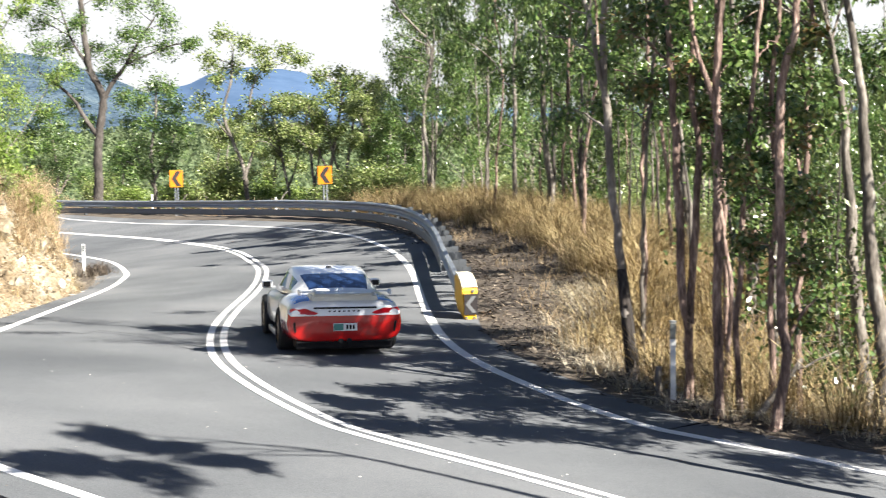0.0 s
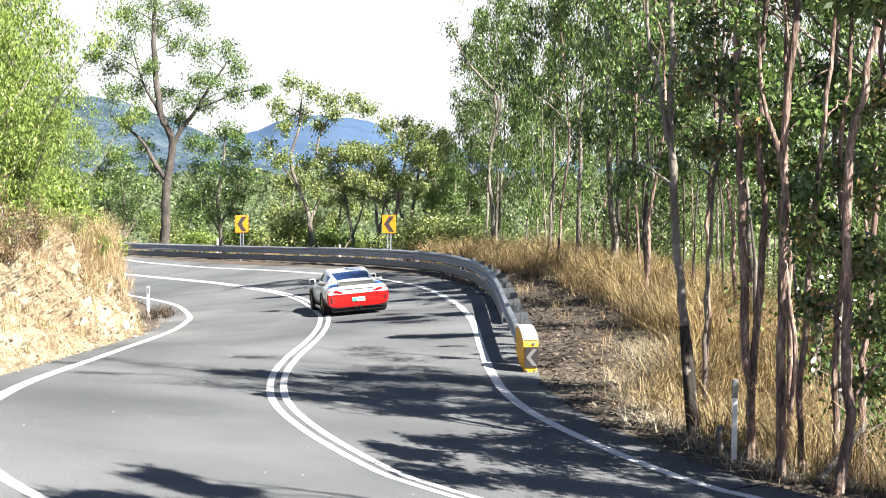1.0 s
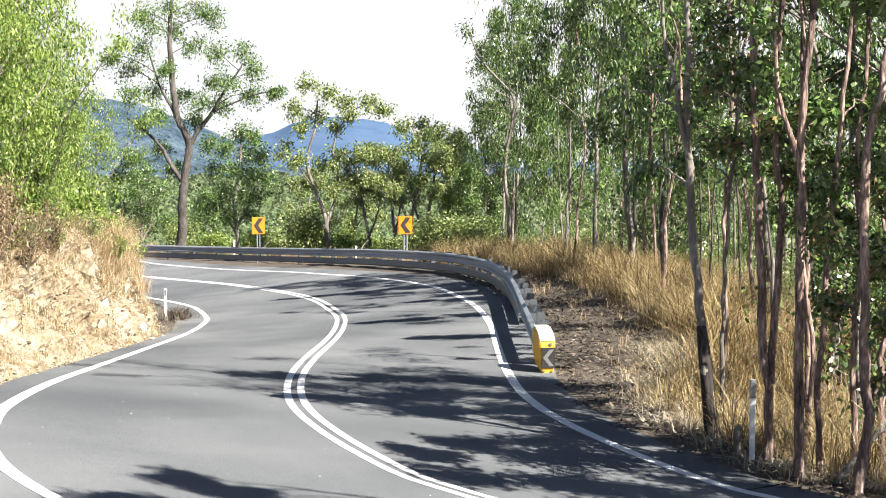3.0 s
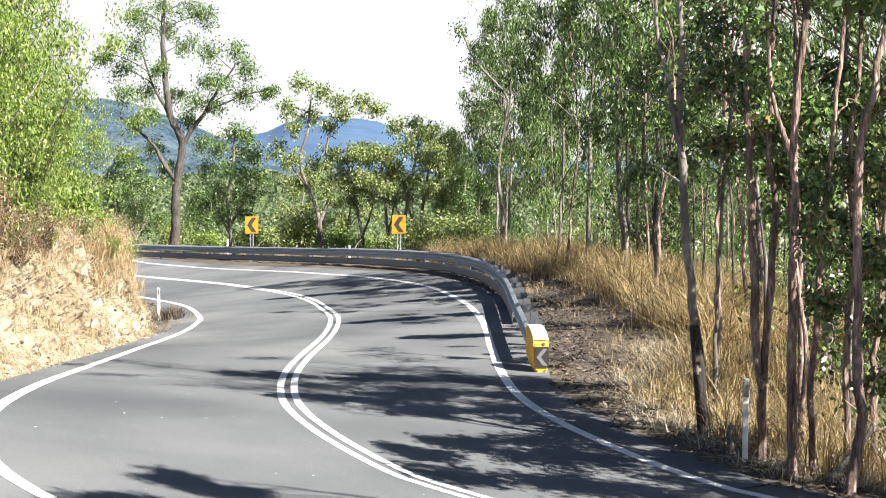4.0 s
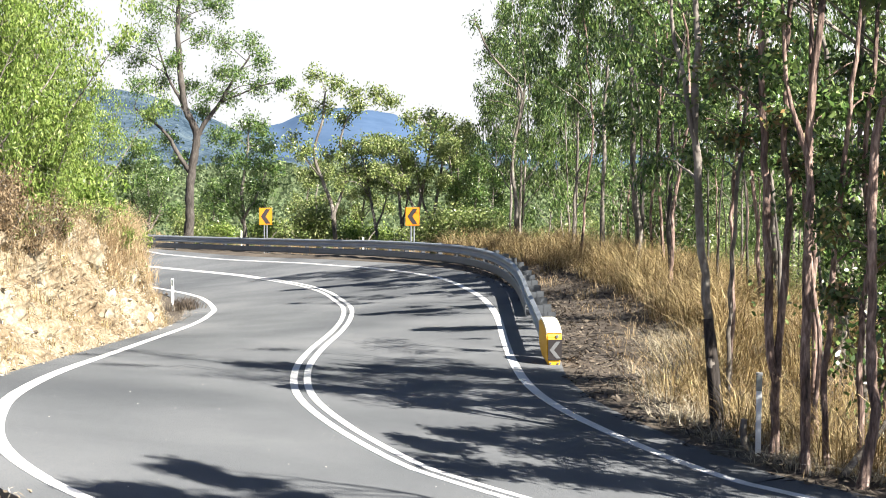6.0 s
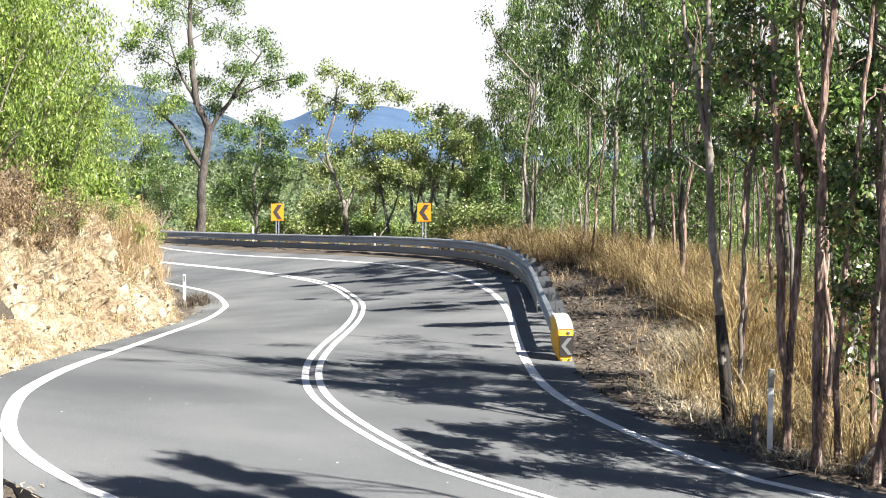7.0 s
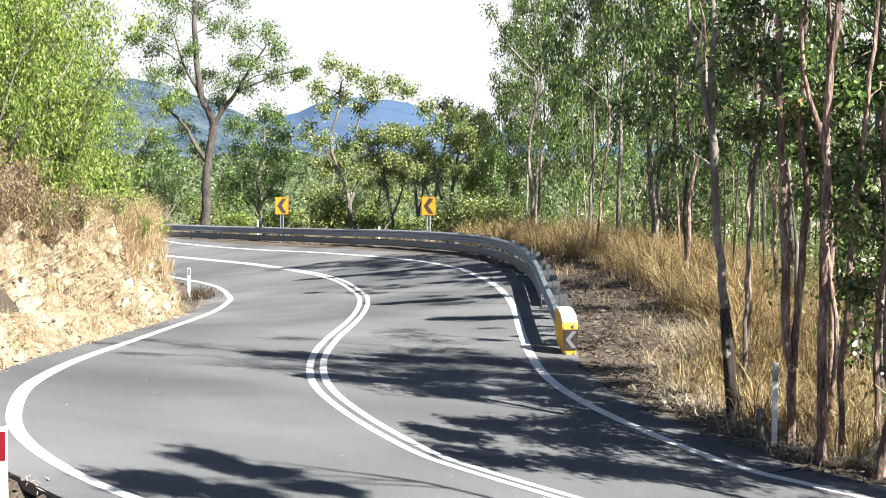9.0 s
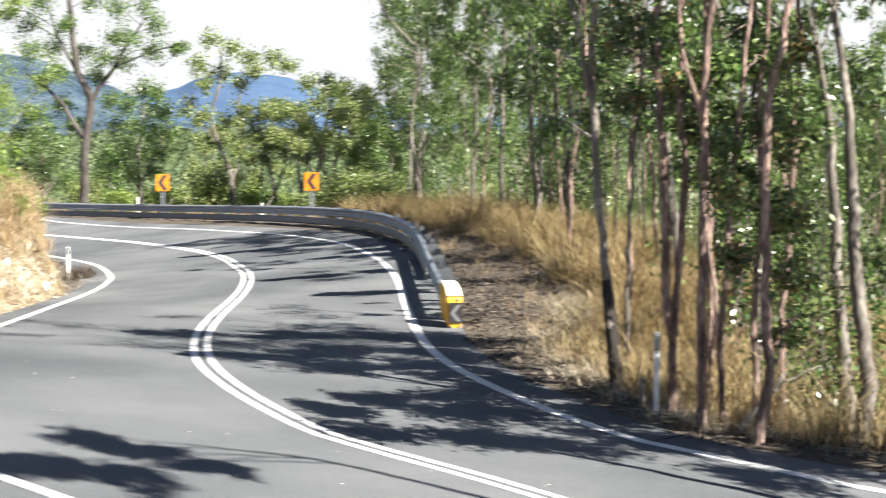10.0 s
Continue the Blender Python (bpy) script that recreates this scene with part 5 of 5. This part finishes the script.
twiggy = shrub("low_bush", 73, 1.3, 0.9, "half-dead brown and green twiggy bush on the cutting", BARK_GREY, LEAF_OLIVE, 11, 7, 9, 0.14, 0.11, 0.05, 0.3, "low bushes on the cutting", "bush")
stand(twiggy, -9.2, 24.5)
withered = shrub("low_bush", 74, 1.6, 1.0, "withered brown twiggy bush on the brow of the cutting", BARK_GREY, LEAF_BROWN, 13, 8, 20, 0.15, 0.1, 0.028, 0.5, "low bushes on the cutting", "bush")
stand(withered, -9.6, 28.6)
for y, v, yaw, size in ((27.9, 0.9, 100, 1.0), (30.0, 0.94, 160, 0.95), (26.2, 0.9, 20, 0.9), (27.0, 0.85, 10, 0.7), (28.9, 0.92, 70, 0.75), (31.0, 0.86, 130, 0.6), (33.2, 0.92, 200, 0.7), (35.8, 0.93, 330, 0.55)):
    on_bank(withered, y, v, yaw, size)
for x, y, yaw, size in ((-9.3, 26.6, 40, 0.9), (-10.0, 31.8, 100, 1.0), (-9.0, 24.8, 200, 0.8), (-10.2, 34.2, 10, 0.9), (-10.6, 38.6, 80, 0.8)):
    plant(withered, x, y, yaw, size)
for y, v, yaw, size, k in ((24.0, 0.95, 40, 0.5, 0), (26.5, 0.95, 120, 0.6, 1), (28.8, 0.97, 300, 0.5, 1),
                           (31.0, 0.95, 20, 0.8, 1), (33.5, 0.95, 150, 0.4, 0), (35.5, 0.95, 80, 0.6, 1), (38.0, 0.8, 260, 0.35, 0), (40.5, 0.97, 10, 0.6, 1)):
    on_bank((vine, twiggy)[k], y, v, yaw, size)


# ------------------------------------------------------------------ distance
def build_far_woods():
    g = np.random.default_rng(77)
    n = 1900
    D = 106 + 1500 * g.random(n) ** 1.6
    x = g.uniform(-0.36, 0.36, n) * D
    z = ground_z(x, D)
    tall = g.uniform(5, 10, len(D)) * (1 + D / 2500)
    per = 95
    r = np.repeat(tall * g.uniform(0.3, 0.5, len(D)), per)
    u = g.normal(0, 1, (len(D) * per, 3))
    u /= np.linalg.norm(u, axis=1)[:, None]
    rad = g.random(len(u)) ** 0.4
    rad = rad[:, None]
    pts = np.stack([np.repeat(x, per), np.repeat(D, per), np.repeat(z + tall * 0.62, per)], 1) + u * rad * np.stack([r, r, np.repeat(tall * 0.4, per)], 1)
    size = np.repeat(np.maximum(0.12, D * 0.00145), per)[:, None] * g.uniform(0.6, 1.4, (len(u), 1))
    a = g.normal(0, 1, u.shape)
    a /= np.linalg.norm(a, axis=1)[:, None]
    b = np.cross(a, g.normal(0, 1, u.shape))
    b /= np.linalg.norm(b, axis=1)[:, None]
    v = np.stack([pts - a * size, pts + b * size * 0.7, pts + a * size, pts - b * size * 0.7], 1)
    ob = new("far_woods", quads_of("far_woods", v, FAR_HAZE_GREEN))
    tagged(ob, "wooded valley below the mountains, haze lightened into its green", "woods", kind="stuff")


def build_ridge(name, depth, crest, mat, label, rough):
    """A long ridge; crest gives its height over the eye, as slopes, by bearing."""
    bear = np.linspace(-0.5, 0.5, 240)
    top = np.interp(bear, [a for a, _ in crest], [b for _, b in crest])
    verts = []
    rows = 16
    for i, a in enumerate(bear):
        for j in range(rows):
            f = j / (rows - 1)
            d = depth * (0.72 + 0.28 * f)
            q = Vector((a * 60, f * 5, depth * 0.001))
            wob = rough * depth * (noise.fractal(q * 0.8, 1.0, 2.0, 4) * (0.25 + f))
            verts.append((a * d, d, -22 + (top[i] * depth + 26) * f ** 1.3 + wob))
        verts.append((a * depth * 1.2, depth * 1.2, -22))
    rows += 1
    faces = [(i * rows + j, (i + 1) * rows + j, (i + 1) * rows + j + 1, i * rows + j + 1) for i in range(len(bear) - 1) for j in range(rows - 1)]
    ob = new(name, mesh_of(name, verts, faces, mat))
    tagged(ob, label, "mountain", kind="structure")


def build_haze():
    """The bright hazy sky low over the land, all the way round."""
    n, r = 96, 4750
    verts = [(r * math.cos(6.2832 * i / n), r * math.sin(6.2832 * i / n), z) for z in (-60, 740) for i in range(n)]
    faces = [(i, (i + 1) % n, n + (i + 1) % n, n + i) for i in range(n)]
    tagged(new("backdrop_sky", mesh_of("backdrop_sky", verts, faces, HAZE)), "bright white hazy sky low over the mountains", "sky", kind="structure")


build_haze()
build_far_woods()
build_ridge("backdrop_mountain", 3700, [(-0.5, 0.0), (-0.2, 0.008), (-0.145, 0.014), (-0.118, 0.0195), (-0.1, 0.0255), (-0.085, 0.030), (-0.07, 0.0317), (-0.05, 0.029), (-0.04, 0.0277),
                                        (-0.024, 0.022), (-0.005, 0.016), (0.02, 0.010), (0.06, 0.002), (0.5, -0.005)], HILL_FAR_HAZED, "distant wooded mountain with blue haze put into its colour", 0.0016)
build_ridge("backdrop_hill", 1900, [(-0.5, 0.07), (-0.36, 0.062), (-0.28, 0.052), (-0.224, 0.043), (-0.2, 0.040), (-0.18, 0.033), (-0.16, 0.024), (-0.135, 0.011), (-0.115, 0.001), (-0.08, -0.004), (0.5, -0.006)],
            HILL_NEAR_HAZED, "wooded hillside with haze tinted into its blue-green", 0.003)


# ------------------------------------------------------------------ the car
CAR_WHITE = material("car_white", [(0.74, 0.75, 0.76), (0.82, 0.82, 0.82)], 2, 0.25, coat=0.6)
CAR_RED = material("car_red", [(0.34, 0.004, 0.004), (0.42, 0.008, 0.006)], 2, 0.25, coat=0.6)
CAR_BLUE = material("car_blue", [(0.02, 0.13, 0.5), (0.03, 0.17, 0.6)], 2, 0.25, coat=0.6)
# blue base stands in for the sky mirrored in the windows
SKY_BLUE_GLASS = material("sky_blue_glass", [(0.012, 0.03, 0.09), (0.02, 0.045, 0.12)], 2, 0.06, spec=0.9)
LIGHT_RED = material("tail_lens", [(0.4, 0.004, 0.012), (0.55, 0.01, 0.02)], 8, 0.12)
CARBON = material("dark_trim", [(0.004, 0.004, 0.005), (0.01, 0.01, 0.011)], 10, 0.6, spec=0.2)
SILVER = material("lid_silver", [(0.5, 0.51, 0.48), (0.62, 0.62, 0.58)], 4, 0.3, 0.3)
RUBBER = material("rubber", [(0.015, 0.015, 0.015), (0.03, 0.03, 0.03)], 20, 0.85)
BRONZE = material("bronze_rim", [(0.16, 0.1, 0.05), (0.26, 0.17, 0.08)], 8, 0.35, 0.8)
TEAL = material("plate_teal", [(0.05, 0.2, 0.18), (0.08, 0.26, 0.22)], 10, 0.5)


def grid_parts(rows, closed, sort):
    """Splits a lofted grid into meshes by the key that sort(face centre, i, j) gives."""
    n, m = len(rows), len(rows[0])
    out = {}
    for i in range(n - 1):
        for j in range(m if closed else m - 1):
            q = (rows[i][j], rows[i][(j + 1) % m], rows[i + 1][(j + 1) % m], rows[i + 1][j])
            c = sum((Vector(p) for p in q), Vector()) / 4
            out.setdefault(sort(c, i, j), []).append(q)
    return out


def faces_mesh(name, quads, mat):
    bm = bmesh.new()
    for q in quads:
        vs = [bm.verts.new(p) for p in q]
        try:
            bm.faces.new(vs)
        except ValueError:
            pass
    bmesh.ops.remove_doubles(bm, verts=bm.verts, dist=0.0008)
    bmesh.ops.recalc_face_normals(bm, faces=bm.faces)
    me = bpy.data.meshes.new(name)
    bm.to_mesh(me)
    bm.free()
    me.materials.append(mat)
    me.shade_smooth()
    return me


def build_car():
    size = 0.95
    car = tagged(new("sports_car"), "white sports coupe with red bumper, blue flashes and rear wing", "car")
    st = spline([(-2.27, 0.85, 0.77, 0.27), (-2.245, 0.885, 0.815, 0.235), (-2.12, 0.905, 0.87, 0.21), (-1.85, 0.91, 0.91, 0.17), (-1.5, 0.926, 0.945, 0.15), (-1.15, 0.926, 0.955, 0.15),
                 (-0.7, 0.885, 0.925, 0.14), (0.0, 0.875, 0.90, 0.13), (0.7, 0.885, 0.88, 0.13), (1.228, 0.905, 0.86, 0.13), (1.65, 0.88, 0.79, 0.14),
                 (1.98, 0.79, 0.69, 0.16), (2.18, 0.64, 0.58, 0.2), (2.27, 0.45, 0.5, 0.28)], 0.045)
    rows = []
    for y, w, top, bot in st:
        mid, hh = (top + bot) / 2, (top - bot) / 2
        ring = []
        for j in range(44):
            an = 2 * math.pi * j / 44
            cx, sz = math.cos(an), math.sin(an)
            tail = min(1.0, max(0.0, (-1.5 - y) / 0.5))
            x = w * math.copysign(abs(cx) ** (0.42 - 0.14 * tail), cx)
            f = math.copysign(abs(sz) ** (0.55 - 0.13 * tail), sz)
            x *= 1 - 0.10 * max(0, f) ** 2 - 0.07 * max(0, -f) ** 2
            ring.append((x, y, mid + hh * f))
        rows.append(ring)

    def sort(c, i, j):
        if c.y < -1.62 and c.z < 0.605:
            return "red"
        if -2.16 < c.y < -1.72 and 0.5 < abs(c.x) < 0.76 and c.z > 0.8:
            return "blue_l" if c.x < 0 else "blue_r"
        return "white"
    g = grid_parts(rows, True, sort)
    for end, key in ((0, "red"), (-1, "white")):
        r = rows[end]
        for j in range(-11, 11):
            a, b, c, d = r[j % 44], r[(j + 1) % 44], r[(21 - j) % 44], r[(22 - j) % 44]
            hi = (a[2] + b[2]) / 2 > 0.605 and end == 0
            g["white" if hi else key].append((a, b, c, d))
    part("body", faces_mesh("body", g["white"], CAR_WHITE), CAR_WHITE, car, "glossy white painted body")
    part("rear_bumper", faces_mesh("rear_bumper", g["red"], CAR_RED), CAR_RED, car, "glossy red rear bumper")
    for key in ("blue_l", "blue_r"):
        part("blue_flash", faces_mesh("blue_flash", g[key], CAR_BLUE), CAR_BLUE, car, "bright blue paint flash beside the engine lid")
    # cabin
    cs = spline([(-1.95, 0.50, 0.42, 0.86, 0.885), (-1.6, 0.60, 0.48, 0.88, 0.985), (-1.2, 0.70, 0.535, 0.90, 1.115), (-0.8, 0.745, 0.57, 0.9, 1.205), (-0.35, 0.77, 0.59, 0.88, 1.262),
                 (0.05, 0.775, 0.595, 0.87, 1.272), (0.35, 0.77, 0.585, 0.86, 1.235), (0.75, 0.755, 0.555, 0.85, 1.07), (1.1, 0.72, 0.52, 0.83, 0.87)], 0.05)
    rows = []
    for y, wb, wt, zb, zt in cs:
        half = [(wb, zb - 0.03), (wb, zb)]
        for k in range(1, 6):
            f = k / 6
            half.append((wb + (wt - wb) * f ** 1.15, zb + (zt - 0.055 - zb) * f))
        half += [(wt, zt - 0.055), (wt * 0.95, zt - 0.028), (wt * 0.86, zt - 0.012), (wt * 0.6, zt - 0.004), (wt * 0.3, zt)]
        rows.append([(x, y, z) for x, z in half] + [(0, y, zt + 0.002)] + [(-x, y, z) for x, z in half[::-1]])
    m = len(rows[0])

    def sort2(c, i, j):
        jj = min(j, m - 2 - j)
        if 2 <= jj <= 5 and -1.05 < c.y < 0.62:
            return "side_l" if c.x < 0 else "side_r"
        if jj >= 8 and -1.55 < c.y < -0.9:
            return "rear"
        if jj >= 8 and 0.42 < c.y < 1.02:
            return "front"
        return "roof"
    g = grid_parts(rows, False, sort2)
    part("roof", faces_mesh("roof", g["roof"], CAR_WHITE), CAR_WHITE, car, "white roof and pillars")
    for key, nm in (("side_l", "side_window"), ("side_r", "side_window"), ("rear", "rear_window"), ("front", "windscreen")):
        part(nm, faces_mesh(nm, g[key], SKY_BLUE_GLASS), SKY_BLUE_GLASS, car, "dark glass with the sky's blue reflection put into its colour")
    part("roof_vent", box(0.09, 0.06, 0.02, (0, -0.42, 1.268), 0.006), CARBON, car)
    # engine lid and wing
    lid = prism([(-0.56, 0.80), (0.56, 0.80), (0.50, 0.955), (-0.50, 0.955)], -2.17, -1.72)
    for v in lid.verts:
        if v.co.y > -1.9:
            v.co.z += 0.02
    bmesh.ops.bevel(lid, geom=list(lid.edges), offset=0.03, segments=2, affect="EDGES")
    lid = part("engine_lid", lid, SILVER, car, "silvery raised engine lid")
    # black strip painted where the spoiler's lower gap lies in shade
    part("gap_strip", box(0.98, 0.05, 0.026, (0, -2.262, 0.752), 0.008), CARBON, lid, "black strip standing in for the dark gap under the lid")
    wing = prism([(-2.34, 1.0), (-2.28, 1.015), (-2.16, 1.005), (-2.05, 0.98), (-2.16, 0.987), (-2.28, 0.997)], -0.70, 0.70)
    bmesh.ops.transform(wing, matrix=Matrix(((0, 1, 0, 0), (1, 0, 0, 0), (0, 0, 1, 0), (0, 0, 0, 1))), verts=wing.verts)
    bmesh.ops.recalc_face_normals(wing, faces=wing.faces)
    wing = part("rear_wing", wing, SILVER, car, "large silvery rear wing blade")
    for sx in (-1, 1):
        part("end_plate", box(0.016, 0.3, 0.075, (sx * 0.705, -2.19, 0.99), 0.005), CAR_WHITE, wing)
        part("wing_strut", box(0.025, 0.16, 0.1, (sx * 0.46, -2.12, 0.955), 0.006, turn=pose(0, 0, 0, -18)), SILVER, wing)
    # lamps, plate and trim at the tail
    for sx in (-1, 1):
        lens = prism([(0.41, 0.672), (0.47, 0.648), (0.80, 0.655), (0.86, 0.70), (0.83, 0.752), (0.6, 0.745)], -0.03, 0.06)
        bmesh.ops.transform(lens, matrix=Matrix.Diagonal((sx, 1, 1, 1)), verts=lens.verts)
        for v in lens.verts:
            v.co.y += -2.262 + 0.30 * max(0, abs(v.co.x) - 0.6) ** 1.5
        bmesh.ops.recalc_face_normals(lens, faces=lens.faces)
        bmesh.ops.bevel(lens, geom=list(lens.edges), offset=0.01, segments=2, affect="EDGES")
        part("tail_light", lens, LIGHT_RED, car, "slim dark red tail light")
        part("air_outlet", box(0.035, 0.05, 0.16, (sx * 0.78, -2.262, 0.46), 0.012, turn=pose(0, 0, 0, 0, sx * 8, 0)), CARBON, car)
        mirror = box(0.2, 0.12, 0.14, (sx * 0.93, 0.55, 0.925), 0.058)
        box(0.12, 0.04, 0.03, (sx * 0.84, 0.58, 0.875), 0.01, bm=mirror)
        mirror = part("mirror", mirror, CAR_WHITE, car, "white door mirror")
        part("mirror_glass", box(0.13, 0.014, 0.09, (sx * 0.935, 0.489, 0.925), 0.006), CARBON, mirror)
        part("exhaust_tip", rod(0.04, 0.1, (sx * 0.065, -2.225, 0.24), pose(0, 0, 0, 90)), CARBON, car)
        part("diffuser_wing", box(0.5, 0.14, 0.03, (sx * 0.5, -2.17, 0.225), 0.01), CARBON, car)
        part("door_line", box(0.004, 0.012, 0.52, (sx * 0.886, 0.72, 0.6)), CARBON, car)
        part("sill", box(0.05, 1.6, 0.09, (sx * 0.86, 0.0, 0.17), 0.02), CAR_WHITE, car)
        part("head_light", rod(0.1, 0.05, (sx * 0.66, 1.93, 0.66), pose(0, 0, 0, -60)), GREY_REFLECT, car)
    part("diffuser", box(1.5, 0.5, 0.16, (0, -1.93, 0.19), 0.03), CARBON, car, "black underbody diffuser")
    plate = part("number_plate", box(0.37, 0.02, 0.115, (0, -2.285, 0.455), 0.004), WHITE, car, "white and teal number plate")
    part("plate_field", box(0.15, 0.006, 0.095, (-0.105, -2.297, 0.455)), TEAL, plate)
    for k in range(3):
        part("plate_bar", box(0.032, 0.006, 0.065, (0.03 + k * 0.05, -2.297, 0.455)), CARBON, plate)
    for k in range(7):
        part("badge_bar", box(0.035, 0.02, 0.02, (-0.24 + k * 0.075, -2.262, 0.70)), CARBON, car)
    wheels = []
    for sx in (-1, 1):
        for wy, tw in ((-1.228, 0.31), (1.228, 0.25)):
            hub = part("wheel", rod(0.06, 0.12, turn=pose(0, 0, 0, 0, 90), seg=16), CARBON, car)
            hub.matrix_basis = pose(sx * (0.945 - tw / 2), wy, 0.345)
            tyre = bmesh.new()
            prof = [(-tw / 2, 0.255), (-tw / 2, 0.315), (-tw / 2 + 0.03, 0.343), (tw / 2 - 0.03, 0.343), (tw / 2, 0.315), (tw / 2, 0.255), (0, 0.24)]
            rings = [[tyre.verts.new((u, r * math.cos(6.2832 * k / 32), r * math.sin(6.2832 * k / 32))) for u, r in prof] for k in range(32)]
            for k in range(32):
                for j in range(len(prof)):
                    tyre.faces.new((rings[k][j], rings[k][(j + 1) % 7], rings[(k + 1) % 32][(j + 1) % 7], rings[(k + 1) % 32][j]))
            bmesh.ops.recalc_face_normals(tyre, faces=tyre.faces)
            part("tyre", tyre, RUBBER, hub, "black racing tyre")
            rim = rod(0.25, 0.05, (sx * (tw / 2 - 0.09), 0, 0), pose(0, 0, 0, 0, 90), 32)
            for k in range(10):
                box(0.03, 0.035, 0.23, (0, 0, 0), 0.0, bm=rim, turn=pose(0, 0, 0, k * 36) @ pose(sx * (tw / 2 - 0.03), 0, 0.125))
            part("rim", rim, BRONZE, hub, "bronze multi-spoke rim")
            wheels.append(hub)
    car.scale = (size, size, size)
    return car, wheels


CAR, WHEELS = build_car()


def glide(rows, t):
    """Catmull-Rom through timed rows."""
    k = max(i for i in range(len(rows) - 1) if rows[i][0] <= t + 1e-9)
    out = []
    for j in range(1, len(rows[0])):
        def slope(i):
            a, b = max(i - 1, 0), min(i + 1, len(rows) - 1)
            return (rows[b][j] - rows[a][j]) / (rows[b][0] - rows[a][0])
        t0, t1 = rows[k][0], rows[k + 1][0]
        h, u = t1 - t0, (t - t0) / (t1 - t0)
        p0, p1, m0, m1 = rows[k][j], rows[k + 1][j], slope(k) * h, slope(k + 1) * h
        out.append((2 * u ** 3 - 3 * u ** 2 + 1) * p0 + (u ** 3 - 2 * u ** 2 + u) * m0 + (3 * u ** 2 - 2 * u ** 3) * p1 + (u ** 3 - u ** 2) * m1)
    return out


# rear axle's path over the road: seconds, x, y, heading to the left of straight ahead
DRIVE = [(0.0, -0.43, 22.72, 9), (0.5, -1.35, 32.1, 4), (1.0, -1.93, 41.5, 11.5), (1.3, -3.4, 47.0, 21.5), (1.5, -4.9, 51.2, 31), (1.7, -6.98, 56.0, 39), (1.9, -9.8, 61.3, 42),
         (2.1, -12.9, 66.4, 41), (2.5, -19.0, 76.0, 41), (3.0, -28.0, 84.6, 54), (3.6, -40.0, 89.2, 74), (4.4, -56.0, 90.2, 91), (5.5, -76.0, 86.9, 102), (7.5, -112.0, 78.6, 104), (10.0, -147.0, 69.6, 104)]


def car_pose(t):
    x, y, yaw = glide(DRIVE, t)
    a = radians(yaw)
    f = Vector((-math.sin(a), math.cos(a), 0))
    r = Vector((math.cos(a), math.sin(a), 0))
    mid = Vector((x, y, 0)) + f * 1.228

    def h(p):
        return Vector((p.x, p.y, float(road_z(p.x, p.y))))
    front, back = h(mid + f * 1.228), h(mid - f * 1.228)
    rt, lt = h(mid + r * 0.78), h(mid - r * 0.78)
    fy = (front - back).normalized()
    up = (rt - lt).cross(fy).normalized()
    rx = fy.cross(up)
    c = (front + back + rt + lt) / 4 + Vector((0, 0, 0.004))
    return Matrix(((rx.x, fy.x, up.x, c.x), (rx.y, fy.y, up.y, c.y), (rx.z, fy.z, up.z, c.z), (0, 0, 0, 1)))  # car stands on its four tyres


def motions():
    times = [i / 10 for i in range(0, 31)] + [3.3, 3.6, 4.0, 4.4, 4.9, 5.5, 6.2, 7.0, 7.5, 8.2, 9.0, 9.5, 10.0]
    walk(CAR, [(t, car_pose(t)) for t in times])
    for hub in WHEELS:
        at = hub.matrix_basis.translation.copy()
        rows = []
        for i in range(0, 76):
            rows.append((i / 30, pose(at.x, at.y, at.z, -(i * 84) % 360)))
        rows.append((10.0, pose(at.x, at.y, at.z, -(75 * 84 + 60) % 360)))
        walk(hub, rows)


motions()
